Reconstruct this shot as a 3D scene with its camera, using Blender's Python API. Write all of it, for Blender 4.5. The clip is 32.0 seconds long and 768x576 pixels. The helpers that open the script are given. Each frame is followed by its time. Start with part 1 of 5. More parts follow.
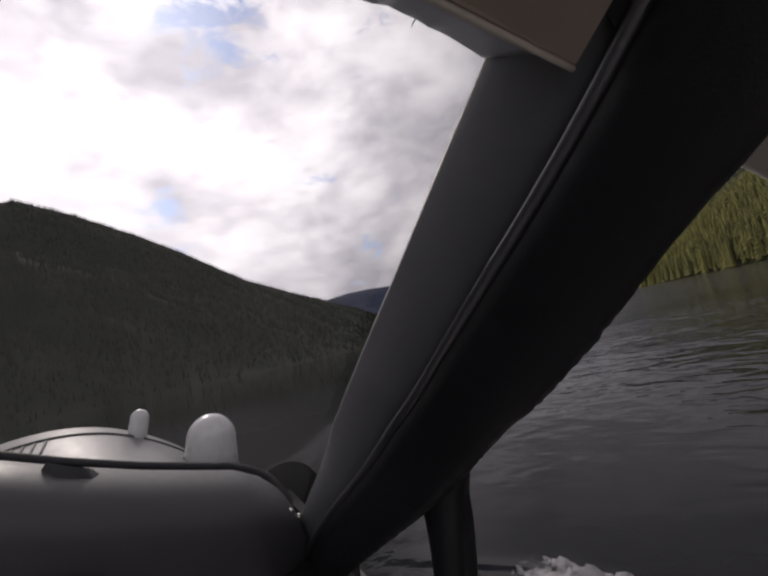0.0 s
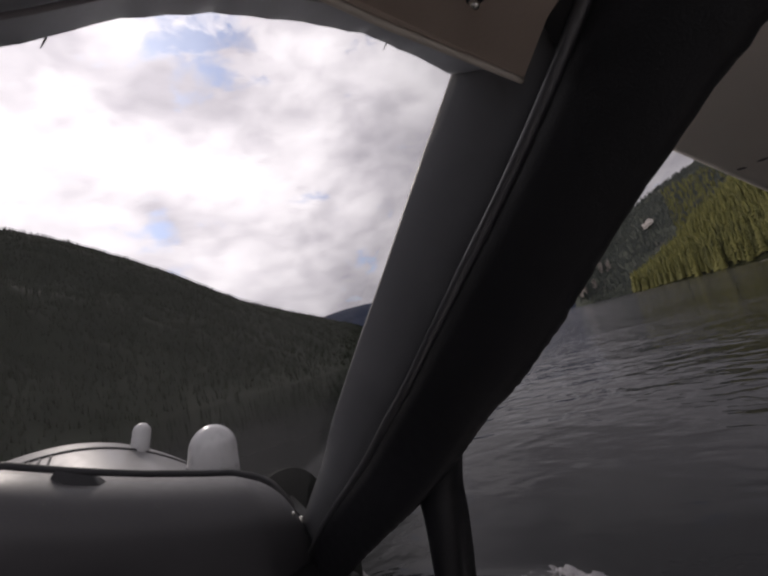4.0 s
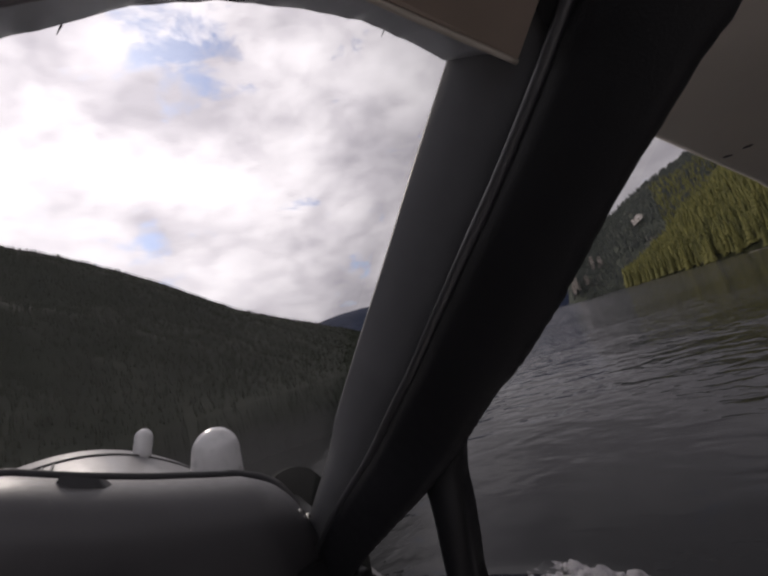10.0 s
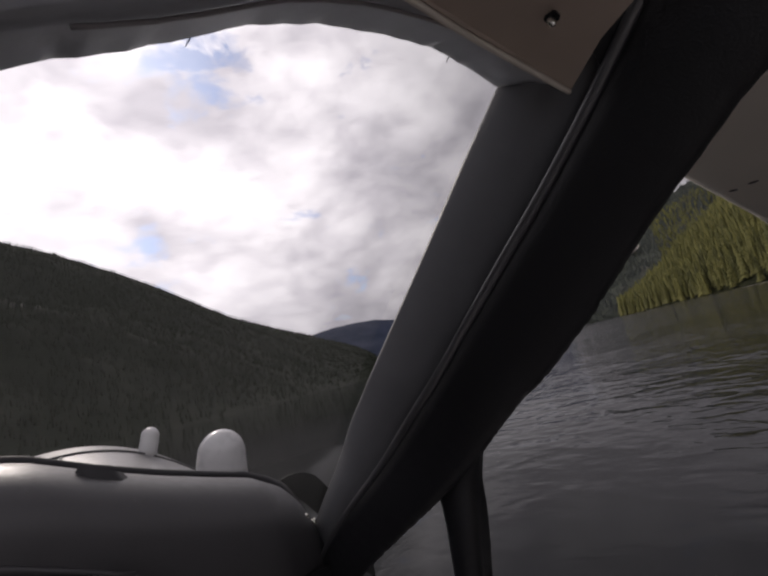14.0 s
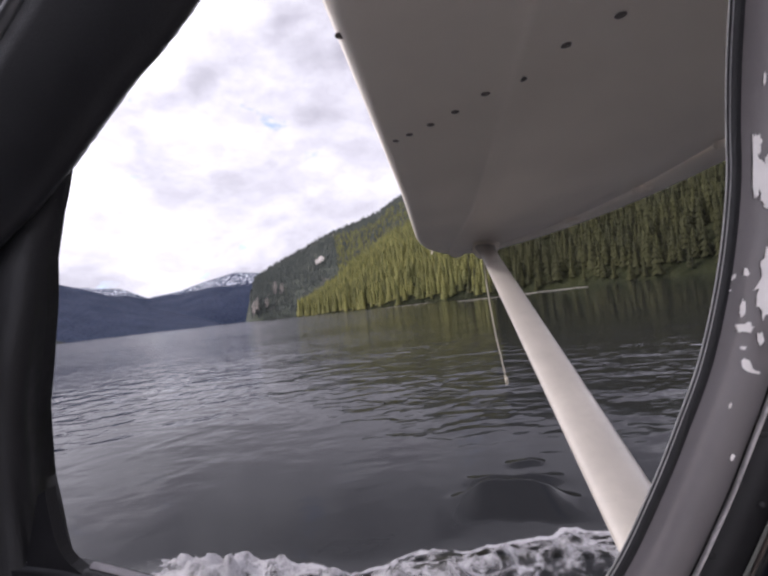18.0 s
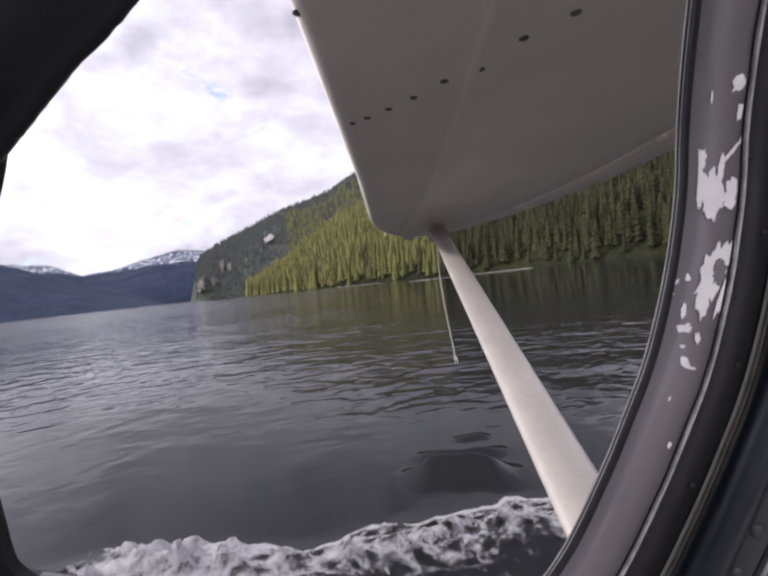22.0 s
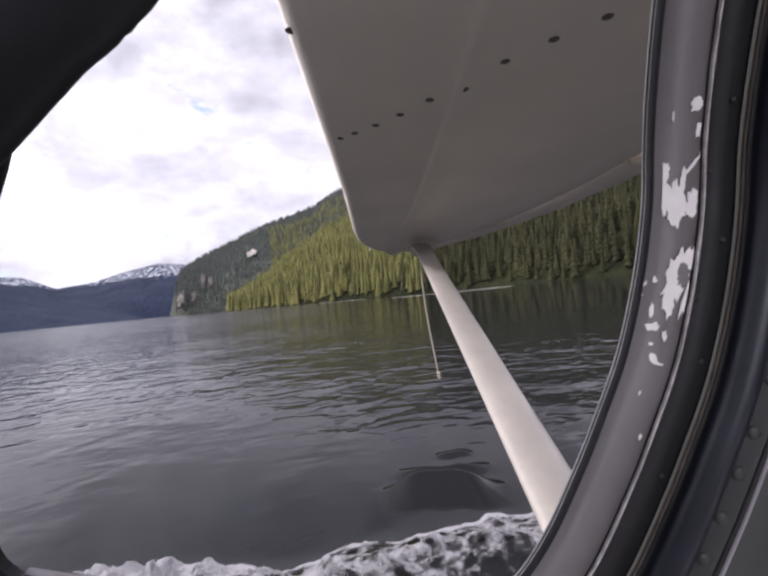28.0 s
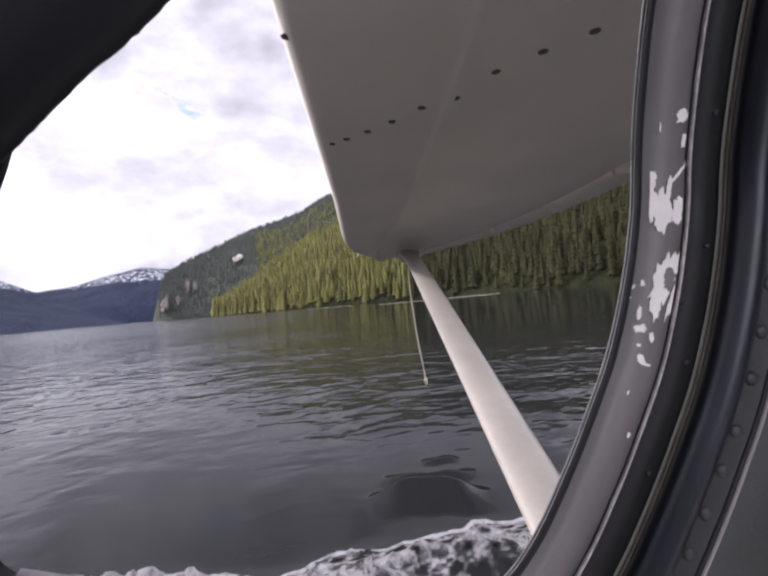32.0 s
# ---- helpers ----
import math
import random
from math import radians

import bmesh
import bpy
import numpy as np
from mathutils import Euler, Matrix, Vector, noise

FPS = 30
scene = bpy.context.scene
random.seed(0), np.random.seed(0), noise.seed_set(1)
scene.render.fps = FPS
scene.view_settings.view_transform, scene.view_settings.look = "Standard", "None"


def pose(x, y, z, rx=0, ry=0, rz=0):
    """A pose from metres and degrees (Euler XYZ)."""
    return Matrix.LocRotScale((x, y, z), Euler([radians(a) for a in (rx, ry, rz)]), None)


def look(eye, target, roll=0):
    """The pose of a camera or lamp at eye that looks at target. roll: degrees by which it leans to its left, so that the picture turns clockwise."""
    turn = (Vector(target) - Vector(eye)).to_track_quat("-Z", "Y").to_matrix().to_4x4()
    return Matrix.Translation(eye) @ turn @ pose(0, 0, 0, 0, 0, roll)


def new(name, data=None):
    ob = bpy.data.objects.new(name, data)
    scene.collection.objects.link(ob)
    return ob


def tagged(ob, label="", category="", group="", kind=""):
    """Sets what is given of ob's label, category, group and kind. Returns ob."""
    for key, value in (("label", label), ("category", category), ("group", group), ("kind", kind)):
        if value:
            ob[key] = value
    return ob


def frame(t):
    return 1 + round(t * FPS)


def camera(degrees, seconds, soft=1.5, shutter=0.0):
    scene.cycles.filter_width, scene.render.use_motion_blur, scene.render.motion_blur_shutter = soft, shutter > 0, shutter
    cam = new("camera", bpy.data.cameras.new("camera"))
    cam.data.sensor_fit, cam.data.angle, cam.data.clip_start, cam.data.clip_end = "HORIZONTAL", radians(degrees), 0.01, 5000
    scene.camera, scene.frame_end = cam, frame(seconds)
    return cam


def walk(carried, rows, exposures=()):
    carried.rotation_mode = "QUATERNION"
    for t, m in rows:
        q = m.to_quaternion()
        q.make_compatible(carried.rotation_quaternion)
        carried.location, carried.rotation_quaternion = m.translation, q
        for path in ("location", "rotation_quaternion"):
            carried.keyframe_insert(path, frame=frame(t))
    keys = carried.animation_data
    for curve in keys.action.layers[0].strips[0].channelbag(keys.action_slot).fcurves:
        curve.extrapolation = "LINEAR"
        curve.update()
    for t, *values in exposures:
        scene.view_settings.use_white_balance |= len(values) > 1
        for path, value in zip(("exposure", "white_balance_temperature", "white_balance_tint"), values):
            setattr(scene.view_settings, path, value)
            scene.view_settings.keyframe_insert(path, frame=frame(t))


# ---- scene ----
# The aircraft is drawn level in its own axes (x to the right wing, y to the nose); TILT sets it nose-up on the water.
TILT = Matrix(((1.0, 0.0, 0.021, 0), (0.001, 0.999, -0.044, 0), (-0.021, 0.044, 0.999, 0), (0, 0, 0, 1)))
TILT = TILT.to_quaternion().to_matrix().to_4x4()
WATER = -2.3

# seconds; place in the cabin; heading, pitch, roll in degrees
PATH = (
    (0, 0.046, 0.002, 0.184, -42.25, 5.90, -10.10),
    (1, 0.040, -0.001, 0.184, -43.90, 5.25, -10.85),
    (2, 0.030, -0.001, 0.163, -43.00, 6.14, -10.56),
    (3, 0.025, -0.026, 0.160, -43.32, 7.90, -11.80),
    (6, 0.029, -0.024, 0.162, -42.64, 7.32, -12.87),
    (7, 0.021, -0.015, 0.151, -43.14, 7.92, -12.98),
    (8, 0.022, -0.019, 0.149, -43.37, 7.86, -13.80),
    (9, 0.017, -0.023, 0.148, -43.58, 7.95, -13.96),
    (10, 0.013, -0.022, 0.145, -44.02, 7.95, -14.41),
    (11, 0.005, -0.014, 0.138, -44.73, 8.50, -13.15),
    (12, 0.006, -0.020, 0.128, -45.65, 8.50, -14.65),
    (13, -0.015, -0.020, 0.142, -43.75, 8.95, -13.35),
    (13.5, -0.027, -0.022, 0.142, -43.30, 9.90, -13.05),
    (15.5, -0.042, 0.069, 0.130, -65.25, 1.85, -5.90),
    (16, -0.018, 0.066, 0.078, -74.60, -3.65, -5.60),
    (16.5, -0.058, 0.038, 0.078, -80.15, 0.25, 2.00),
    (17, 0.017, 0.022, -0.072, -87.70, 2.35, -0.80),
    (18, 0.095, 0.026, -0.124, -83.08, 3.14, -3.93),
    (19, 0.094, 0.041, -0.112, -84.89, -0.08, 0.26),
    (20, 0.087, 0.028, -0.116, -83.23, 2.55, -2.11),
    (21, 0.096, 0.031, -0.105, -86.38, 0.34, -3.43),
    (22, 0.093, 0.039, -0.105, -89.17, 0.10, -3.71),
    (23, 0.087, 0.049, -0.114, -90.52, 0.51, -1.92),
    (24, 0.087, 0.047, -0.114, -90.66, 0.16, -2.42),
    (25, 0.087, 0.043, -0.115, -90.52, 0.30, -3.16),
    (28, 0.072, 0.046, -0.121, -91.48, 2.09, -3.15),
    (29, 0.064, 0.049, -0.124, -92.29, 2.55, -3.56),
    (30, 0.069, 0.044, -0.121, -92.46, 2.29, -4.81),
    (31, 0.059, 0.049, -0.125, -92.69, 2.90, -4.09),
    (32, 0.064, 0.057, -0.126, -93.22, 2.84, -2.73),
)
cam = camera(82.0, 32.0, soft=2.6)
walk(cam, [(t, TILT @ pose(x, y, z, 90 + p, 0, h) @ pose(0, 0, 0, 0, 0, r)) for t, x, y, z, h, p, r in PATH],
     exposures=((0, -1.28, 6580, 17), (3.0, -1.3, 6580, 17), (6.0, -1.4, 6580, 17), (15.5, -1.25, 6560, 17), (16.0, -1.2, 6520, 18), (16.5, -0.9, 6380, 18), (17.0, -0.25, 6220, 19), (17.5, 0.1, 6160, 19), (24.0, 0.12, 6160, 19), (30.0, 0.2, 6160, 19), (32, 0.2, 6160, 19)))

# ---- light: a bright broken overcast with the sun high ahead behind cloud ----
SUN_AZ, SUN_EL = 12.0, 36.0


def heading(az, el=0.0):
    a, e = radians(az), radians(el)
    return Vector((math.sin(a) * math.cos(e), math.cos(a) * math.cos(e), math.sin(e)))


def make_world():
    w = bpy.data.worlds.new("sky")
    scene.world = w
    w.use_nodes = True
    n, l = w.node_tree.nodes, w.node_tree.links
    n.clear()
    out = n.new("ShaderNodeOutputWorld")
    bg = n.new("ShaderNodeBackground")
    sky = n.new("ShaderNodeTexSky")
    sky.sky_type, sky.sun_disc = "NISHITA", False
    sky.sun_elevation, sky.sun_rotation = radians(SUN_EL), radians(SUN_AZ)
    co = n.new("ShaderNodeTexCoord")
    stretch = n.new("ShaderNodeVectorMath"); stretch.operation = "MULTIPLY"
    stretch.inputs[1].default_value = (1.0, 1.0, 1.8)
    l.new(co.outputs["Generated"], stretch.inputs[0])

    def cloud(scale, detail, rough, seed):
        t = n.new("ShaderNodeTexNoise")
        t.noise_dimensions = "4D"
        t.inputs["Scale"].default_value, t.inputs["Detail"].default_value = scale, detail
        t.inputs["Roughness"].default_value, t.inputs["W"].default_value = rough, seed
        t.inputs["Distortion"].default_value = 0.25
        l.new(stretch.outputs[0], t.inputs["Vector"])
        return t

    def ramp(src, stops):
        r = n.new("ShaderNodeValToRGB")
        while len(r.color_ramp.elements) < len(stops):
            r.color_ramp.elements.new(0.5)
        for e, (p, c) in zip(r.color_ramp.elements, stops):
            e.position, e.color = p, (*c, 1)
        l.new(src, r.inputs[0])
        return r

    shade = ramp(cloud(4.6, 7, 0.5, 3.1).outputs["Fac"], ((0.34, (0.64, 0.63, 0.67)), (0.43, (0.81, 0.798, 0.832)), (0.51, (1.0, 0.988, 1.012)), (0.62, (1.17, 1.16, 1.175))))
    # blue shows through in a few breaks
    thin = cloud(11.0, 6, 0.62, 21.7)
    breaks = None
    for az, el, wide, most in ((27.5, 41, 9, 0.7), (18.7, 19.4, 5, 0.5), (-40, 50, 14, 0.7), (200, 40, 16, 0.7), (120, 55, 12, 0.7)):
        d = n.new("ShaderNodeVectorMath"); d.operation = "DOT_PRODUCT"
        l.new(co.outputs["Generated"], d.inputs[0]); d.inputs[1].default_value = heading(az, el)
        r = n.new("ShaderNodeMapRange")
        for k, v in (("From Min", math.cos(radians(wide))), ("From Max", 1.0), ("To Min", 0.0), ("To Max", most)):
            r.inputs[k].default_value = v
        l.new(d.outputs["Value"], r.inputs["Value"])
        if breaks:
            s = n.new("ShaderNodeMath"); l.new(breaks, s.inputs[0]); l.new(r.outputs[0], s.inputs[1])
            breaks = s.outputs[0]
        else:
            breaks = r.outputs[0]
    open_sky = n.new("ShaderNodeMath"); open_sky.operation = "MULTIPLY_ADD"; open_sky.inputs[1].default_value = 3.0
    l.new(thin.outputs["Fac"], open_sky.inputs[0]); l.new(breaks, open_sky.inputs[2])
    span = n.new("ShaderNodeMapRange")
    span.inputs["From Min"].default_value, span.inputs["From Max"].default_value = 1.86, 2.3
    l.new(open_sky.outputs[0], span.inputs["Value"])
    gaps = ramp(span.outputs[0], ((0.0, (1, 1, 1)), (1.0, (0.15, 0.15, 0.15))))
    # the cloud glows where the sun stands behind it
    dot = n.new("ShaderNodeVectorMath"); dot.operation = "DOT_PRODUCT"
    l.new(co.outputs["Generated"], dot.inputs[0])
    dot.inputs[1].default_value = heading(SUN_AZ, SUN_EL)
    whole = n.new("ShaderNodeMath"); whole.operation = "MULTIPLY_ADD"
    whole.inputs[1].default_value, whole.inputs[2].default_value = 0.5, 0.5
    l.new(dot.outputs["Value"], whole.inputs[0])
    # the unseen sky away from the sun is raised to light the cabin
    glow = ramp(whole.outputs[0], ((0.0, (2.4, 2.4, 2.4)), (0.35, (2.3, 2.3, 2.3)), (0.46, (1.7, 1.7, 1.7)), (0.54, (0.84, 0.835, 0.85)), (0.78, (0.84, 0.835, 0.85)), (0.865, (1.0, 1.0, 1.0)), (0.905, (1.5, 1.5, 1.49)), (0.935, (2.0, 1.99, 1.97)), (0.975, (2.4, 2.38, 2.35)), (1.0, (2.9, 2.87, 2.82))))
    mul = n.new("ShaderNodeMix"); mul.data_type, mul.blend_type = "RGBA", "MULTIPLY"
    mul.inputs["Factor"].default_value = 1.0
    puffs = ramp(cloud(13.0, 5, 0.55, 8.8).outputs["Fac"], ((0.38, (0.89, 0.885, 0.9)), (0.5, (1.0, 1.0, 1.0)), (0.62, (1.08, 1.08, 1.08))))
    lumps = n.new("ShaderNodeMix"); lumps.data_type, lumps.blend_type = "RGBA", "MULTIPLY"
    lumps.inputs["Factor"].default_value = 1.0
    l.new(shade.outputs[0], lumps.inputs["A"]); l.new(puffs.outputs[0], lumps.inputs["B"])
    l.new(lumps.outputs["Result"], mul.inputs["A"]); l.new(glow.outputs[0], mul.inputs["B"])
    blue = n.new("ShaderNodeMix"); blue.data_type, blue.blend_type = "RGBA", "MULTIPLY"
    blue.inputs["Factor"].default_value = 1.0
    blue.inputs["B"].default_value = (0.13, 0.165, 0.22, 1)
    l.new(sky.outputs[0], blue.inputs["A"])
    mix = n.new("ShaderNodeMix"); mix.data_type = "RGBA"
    l.new(gaps.outputs[0], mix.inputs["Factor"])
    l.new(blue.outputs["Result"], mix.inputs["A"]); l.new(mul.outputs["Result"], mix.inputs["B"])
    l.new(mix.outputs["Result"], bg.inputs["Color"])
    bg.inputs["Strength"].default_value = 1.0
    l.new(bg.outputs[0], out.inputs[0])


make_world()
sun = new("sun", bpy.data.lights.new("sun", "SUN"))
sun.data.energy, sun.data.angle, sun.data.color = 2.6, radians(3.0), (1.0, 0.94, 0.84)
sun.matrix_world = look(heading(SUN_AZ, SUN_EL) * 50, (0, 0, 0))
# added fill lamp by the unseen left wall, brightens the door flange
flange_fill = new("flange_fill_lamp", bpy.data.lights.new("flange_fill_lamp", "AREA"))
flange_fill.data.shape, flange_fill.data.size, flange_fill.data.size_y, flange_fill.data.energy = "RECTANGLE", 0.6, 0.7, 4.2
flange_fill.data.color = (0.96, 0.96, 1.0)
flange_fill.matrix_world = TILT @ look((-0.86, -0.72, 0.0), (0.5, -0.5, 0.0))

# ---- materials ----
def material(name, colour, rough=0.5, metal=0.0, vary=0.15, scale=8.0, bump=0.0, bump_scale=60.0, second=None, island=0.0, spec=0.5, coat=0.0, low=0.45):
    """A painted, rubber or natural surface: two scales of noise in colour and roughness, and fine relief."""
    m = bpy.data.materials.new(name)
    m.use_nodes = True
    n, l = m.node_tree.nodes, m.node_tree.links
    b = n["Principled BSDF"]
    b.inputs["Metallic"].default_value = metal
    b.inputs["Specular IOR Level"].default_value = spec
    b.inputs["Coat Weight"].default_value = coat
    co = n.new("ShaderNodeTexCoord")
    big, fine = n.new("ShaderNodeTexNoise"), n.new("ShaderNodeTexNoise")
    for t, s, d in ((big, scale, 5), (fine, scale * 9, 3)):
        t.inputs["Scale"].default_value, t.inputs["Detail"].default_value = s, d
        l.new(co.outputs["Object"], t.inputs["Vector"])
    add = n.new("ShaderNodeMath"); add.operation = "MULTIPLY_ADD"
    add.inputs[1].default_value = 0.35
    l.new(fine.outputs["Fac"], add.inputs[0]); l.new(big.outputs["Fac"], add.inputs[2])
    src = add.outputs[0]
    if island:
        g = n.new("ShaderNodeAttribute"); g.attribute_name = "tone"
        mi = n.new("ShaderNodeMath"); mi.operation = "MULTIPLY_ADD"; mi.inputs[1].default_value = island
        l.new(g.outputs["Fac"], mi.inputs[0]); l.new(src, mi.inputs[2])
        src = mi.outputs[0]
    r = n.new("ShaderNodeValToRGB")
    second = second or tuple(c * (1 - vary) for c in colour)
    r.color_ramp.elements[0].position, r.color_ramp.elements[1].position = low / (1 + island), (0.9 + island) / (1 + island)
    r.color_ramp.elements[0].color, r.color_ramp.elements[1].color = (*second, 1), (*colour, 1)
    fit = n.new("ShaderNodeMath"); fit.operation = "DIVIDE"; fit.inputs[1].default_value = 1 + island
    l.new(src, fit.inputs[0]); l.new(fit.outputs[0], r.inputs[0])
    l.new(r.outputs[0], b.inputs["Base Color"])
    rr = n.new("ShaderNodeMapRange")
    rr.inputs["To Min"].default_value, rr.inputs["To Max"].default_value = max(rough - 0.12, 0.02), min(rough + 0.12, 1)
    l.new(fine.outputs["Fac"], rr.inputs["Value"]); l.new(rr.outputs[0], b.inputs["Roughness"])
    if bump:
        t = n.new("ShaderNodeTexNoise")
        t.inputs["Scale"].default_value, t.inputs["Detail"].default_value = bump_scale, 4
        l.new(co.outputs["Object"], t.inputs["Vector"])
        bp = n.new("ShaderNodeBump")
        bp.inputs["Strength"].default_value, bp.inputs["Distance"].default_value = bump, 0.6 / bump_scale
        l.new(t.outputs["Fac"], bp.inputs["Height"]); l.new(bp.outputs[0], b.inputs["Normal"])
    return m


BLACK = material("black_vinyl", (0.008, 0.008, 0.01), 0.48, bump=0.25, bump_scale=500, vary=0.35, spec=0.4)
RUBBER = material("black_rubber", (0.012, 0.012, 0.014), 0.6, bump=0.2, bump_scale=300)
CORNER = material("dull_dark_corner_cover", (0.03, 0.032, 0.03), 0.9, vary=0.3, spec=0.1)
NAVY = material("dark_blue_rubber", (0.008, 0.01, 0.02), 0.36, vary=0.3)
CHARCOAL = material("charcoal_paint", (0.013, 0.012, 0.013), 0.65, bump=0.1, bump_scale=400, vary=0.2)
PILLAR_GREY = material("grey_trim", (0.128, 0.13, 0.137), 0.55, bump=0.15, bump_scale=350, vary=0.2)
GREY = material("grey_interior_paint", (0.35, 0.33, 0.34), 0.5, bump=0.1, bump_scale=250, vary=0.2)
WALL_GREY = material("dark_grey_wall_paint", (0.05, 0.052, 0.05), 0.5, bump=0.15, bump_scale=200, vary=0.3)
PRIMER = material("bare_pale_primer", (0.97, 0.93, 0.9), 0.55, vary=0.08, scale=60)
WORN = material("bare_worn_metal", (0.6, 0.56, 0.55), 0.45, metal=0.2, vary=0.5, scale=90)
TAN_EDGE = material("brown_worn_edge", (0.12, 0.095, 0.075), 0.6, metal=0.0, vary=0.5, scale=60)
BEAD = material("pale_sealant_bead", (0.34, 0.335, 0.34), 0.5, vary=0.3, scale=60)
# base lighter than the black vinyl: part of the roll's highlight is painted
PIPING = material("highlit_edge_vinyl", (0.045, 0.045, 0.05), 0.36, vary=0.4, scale=30, bump=0.12, bump_scale=300, spec=1.0, coat=0.6)
BEIGE = material("beige_headliner_board", (0.42, 0.34, 0.28), 0.75, bump=0.15, bump_scale=300, vary=0.12)
BEIGE_EDGE = material("pale_board_edge", (0.7, 0.63, 0.55), 0.6)
HEADER = material("blue_grey_header", (0.48, 0.495, 0.53), 0.5, bump=0.1, bump_scale=150, vary=0.3)
SHIELD = material("glare_shield_leatherette", (0.055, 0.053, 0.056), 0.45, bump=0.2, bump_scale=420, vary=0.15)
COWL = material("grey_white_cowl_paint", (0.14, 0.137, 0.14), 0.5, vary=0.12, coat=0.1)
DOME = material("white_fairing", (0.5, 0.5, 0.5), 0.3, vary=0.05, coat=0.4)
WING = material("wing_paint", (0.93, 0.85, 0.74), 0.45, vary=0.1, scale=3, bump=0.03, bump_scale=30)
STRUT = material("strut_paint", (0.52, 0.48, 0.43), 0.42, vary=0.22, scale=5, coat=0.1, bump=0.03, bump_scale=40)
DARK_HOLE = material("dark_grommet", (0.12, 0.1, 0.09), 0.6, vary=0.4, scale=200)
CHROME = material("chrome_screw", (0.7, 0.68, 0.62), 0.25, metal=0.9)
ROPE = material("pale_rope", (0.55, 0.5, 0.4), 0.8, bump=0.4, bump_scale=300)
# lining of the unseen shell, made pale to bounce light inside
CABIN = material("pale_grey_cabin_lining", (0.68, 0.66, 0.65), 0.8, vary=0.3)
# sunlit and cloud-shaded copies of one foliage: the light is in their colours
CONIFER_SUNLIT = material("sunlit_conifer_foliage", (0.232, 0.22, 0.064), 0.8, scale=0.03, second=(0.085, 0.09, 0.03), island=0.6, low=0.55, spec=0.2)
CONIFER_SHADED = material("shaded_conifer_foliage", (0.05, 0.05, 0.015), 0.85, scale=0.03, second=(0.021, 0.023, 0.009), island=0.35, spec=0.2)
# greyed foliage: the headland's haze is baked into this colour
CONIFER_HAZED = material("hazed_conifer_foliage", (0.09, 0.1, 0.087), 0.9, scale=0.03, second=(0.055, 0.064, 0.062), island=0.4, spec=0.15)
# the ridge's blue is distance haze put into the base colour
HILL_HAZE_DIM = material("haze_tinted_ridge", (0.03, 0.039, 0.068), 0.95, scale=0.01, second=(0.017, 0.024, 0.046), bump=0.8, bump_scale=0.05, spec=0.05)
# near-black greens: the backlit mountainside's shade is put into the colour
CONIFER_MOUNTAIN = material("backlit_conifer_foliage", (0.02, 0.025, 0.015), 0.95, scale=0.02, second=(0.015, 0.019, 0.012), island=0.3, spec=0.1)
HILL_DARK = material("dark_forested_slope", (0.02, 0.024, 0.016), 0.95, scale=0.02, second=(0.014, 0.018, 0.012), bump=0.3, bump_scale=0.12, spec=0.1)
# same blue for the far range: haze painted into its forest colour
HILL_HAZE_BLUE = material("haze_tinted_far_forest", (0.03, 0.039, 0.068), 0.95, scale=0.006, second=(0.017, 0.024, 0.046), bump=0.8, bump_scale=0.03, spec=0.05)
LOG = material("bleached_driftwood", (0.5, 0.46, 0.4), 0.8, scale=1.5, bump=0.4, bump_scale=20)


def slope_material(name, green, dark, rock, amount, lo, hi):
    """Forested slope with bare rock showing through in patches."""
    m = material(name, green, 0.9, scale=0.03, second=dark, bump=0.9, bump_scale=0.1, spec=0.1)
    n, l = m.node_tree.nodes, m.node_tree.links
    b = n["Principled BSDF"]
    old = b.inputs["Base Color"].links[0].from_socket
    co = n.new("ShaderNodeTexCoord")
    mp = n.new("ShaderNodeMapping"); mp.inputs["Scale"].default_value = (1, 1, 0.45)
    t = n.new("ShaderNodeTexNoise")
    t.inputs["Scale"].default_value, t.inputs["Detail"].default_value, t.inputs["Roughness"].default_value = amount, 6, 0.6
    l.new(co.outputs["Object"], mp.inputs[0]); l.new(mp.outputs[0], t.inputs["Vector"])
    r = n.new("ShaderNodeValToRGB")
    r.color_ramp.elements[0].position, r.color_ramp.elements[1].position = lo, hi
    l.new(t.outputs["Fac"], r.inputs[0])
    mx = n.new("ShaderNodeMix"); mx.data_type = "RGBA"
    l.new(r.outputs[0], mx.inputs["Factor"]); l.new(old, mx.inputs["A"])
    mx.inputs["B"].default_value = (*rock, 1)
    l.new(mx.outputs["Result"], b.inputs["Base Color"])
    return m


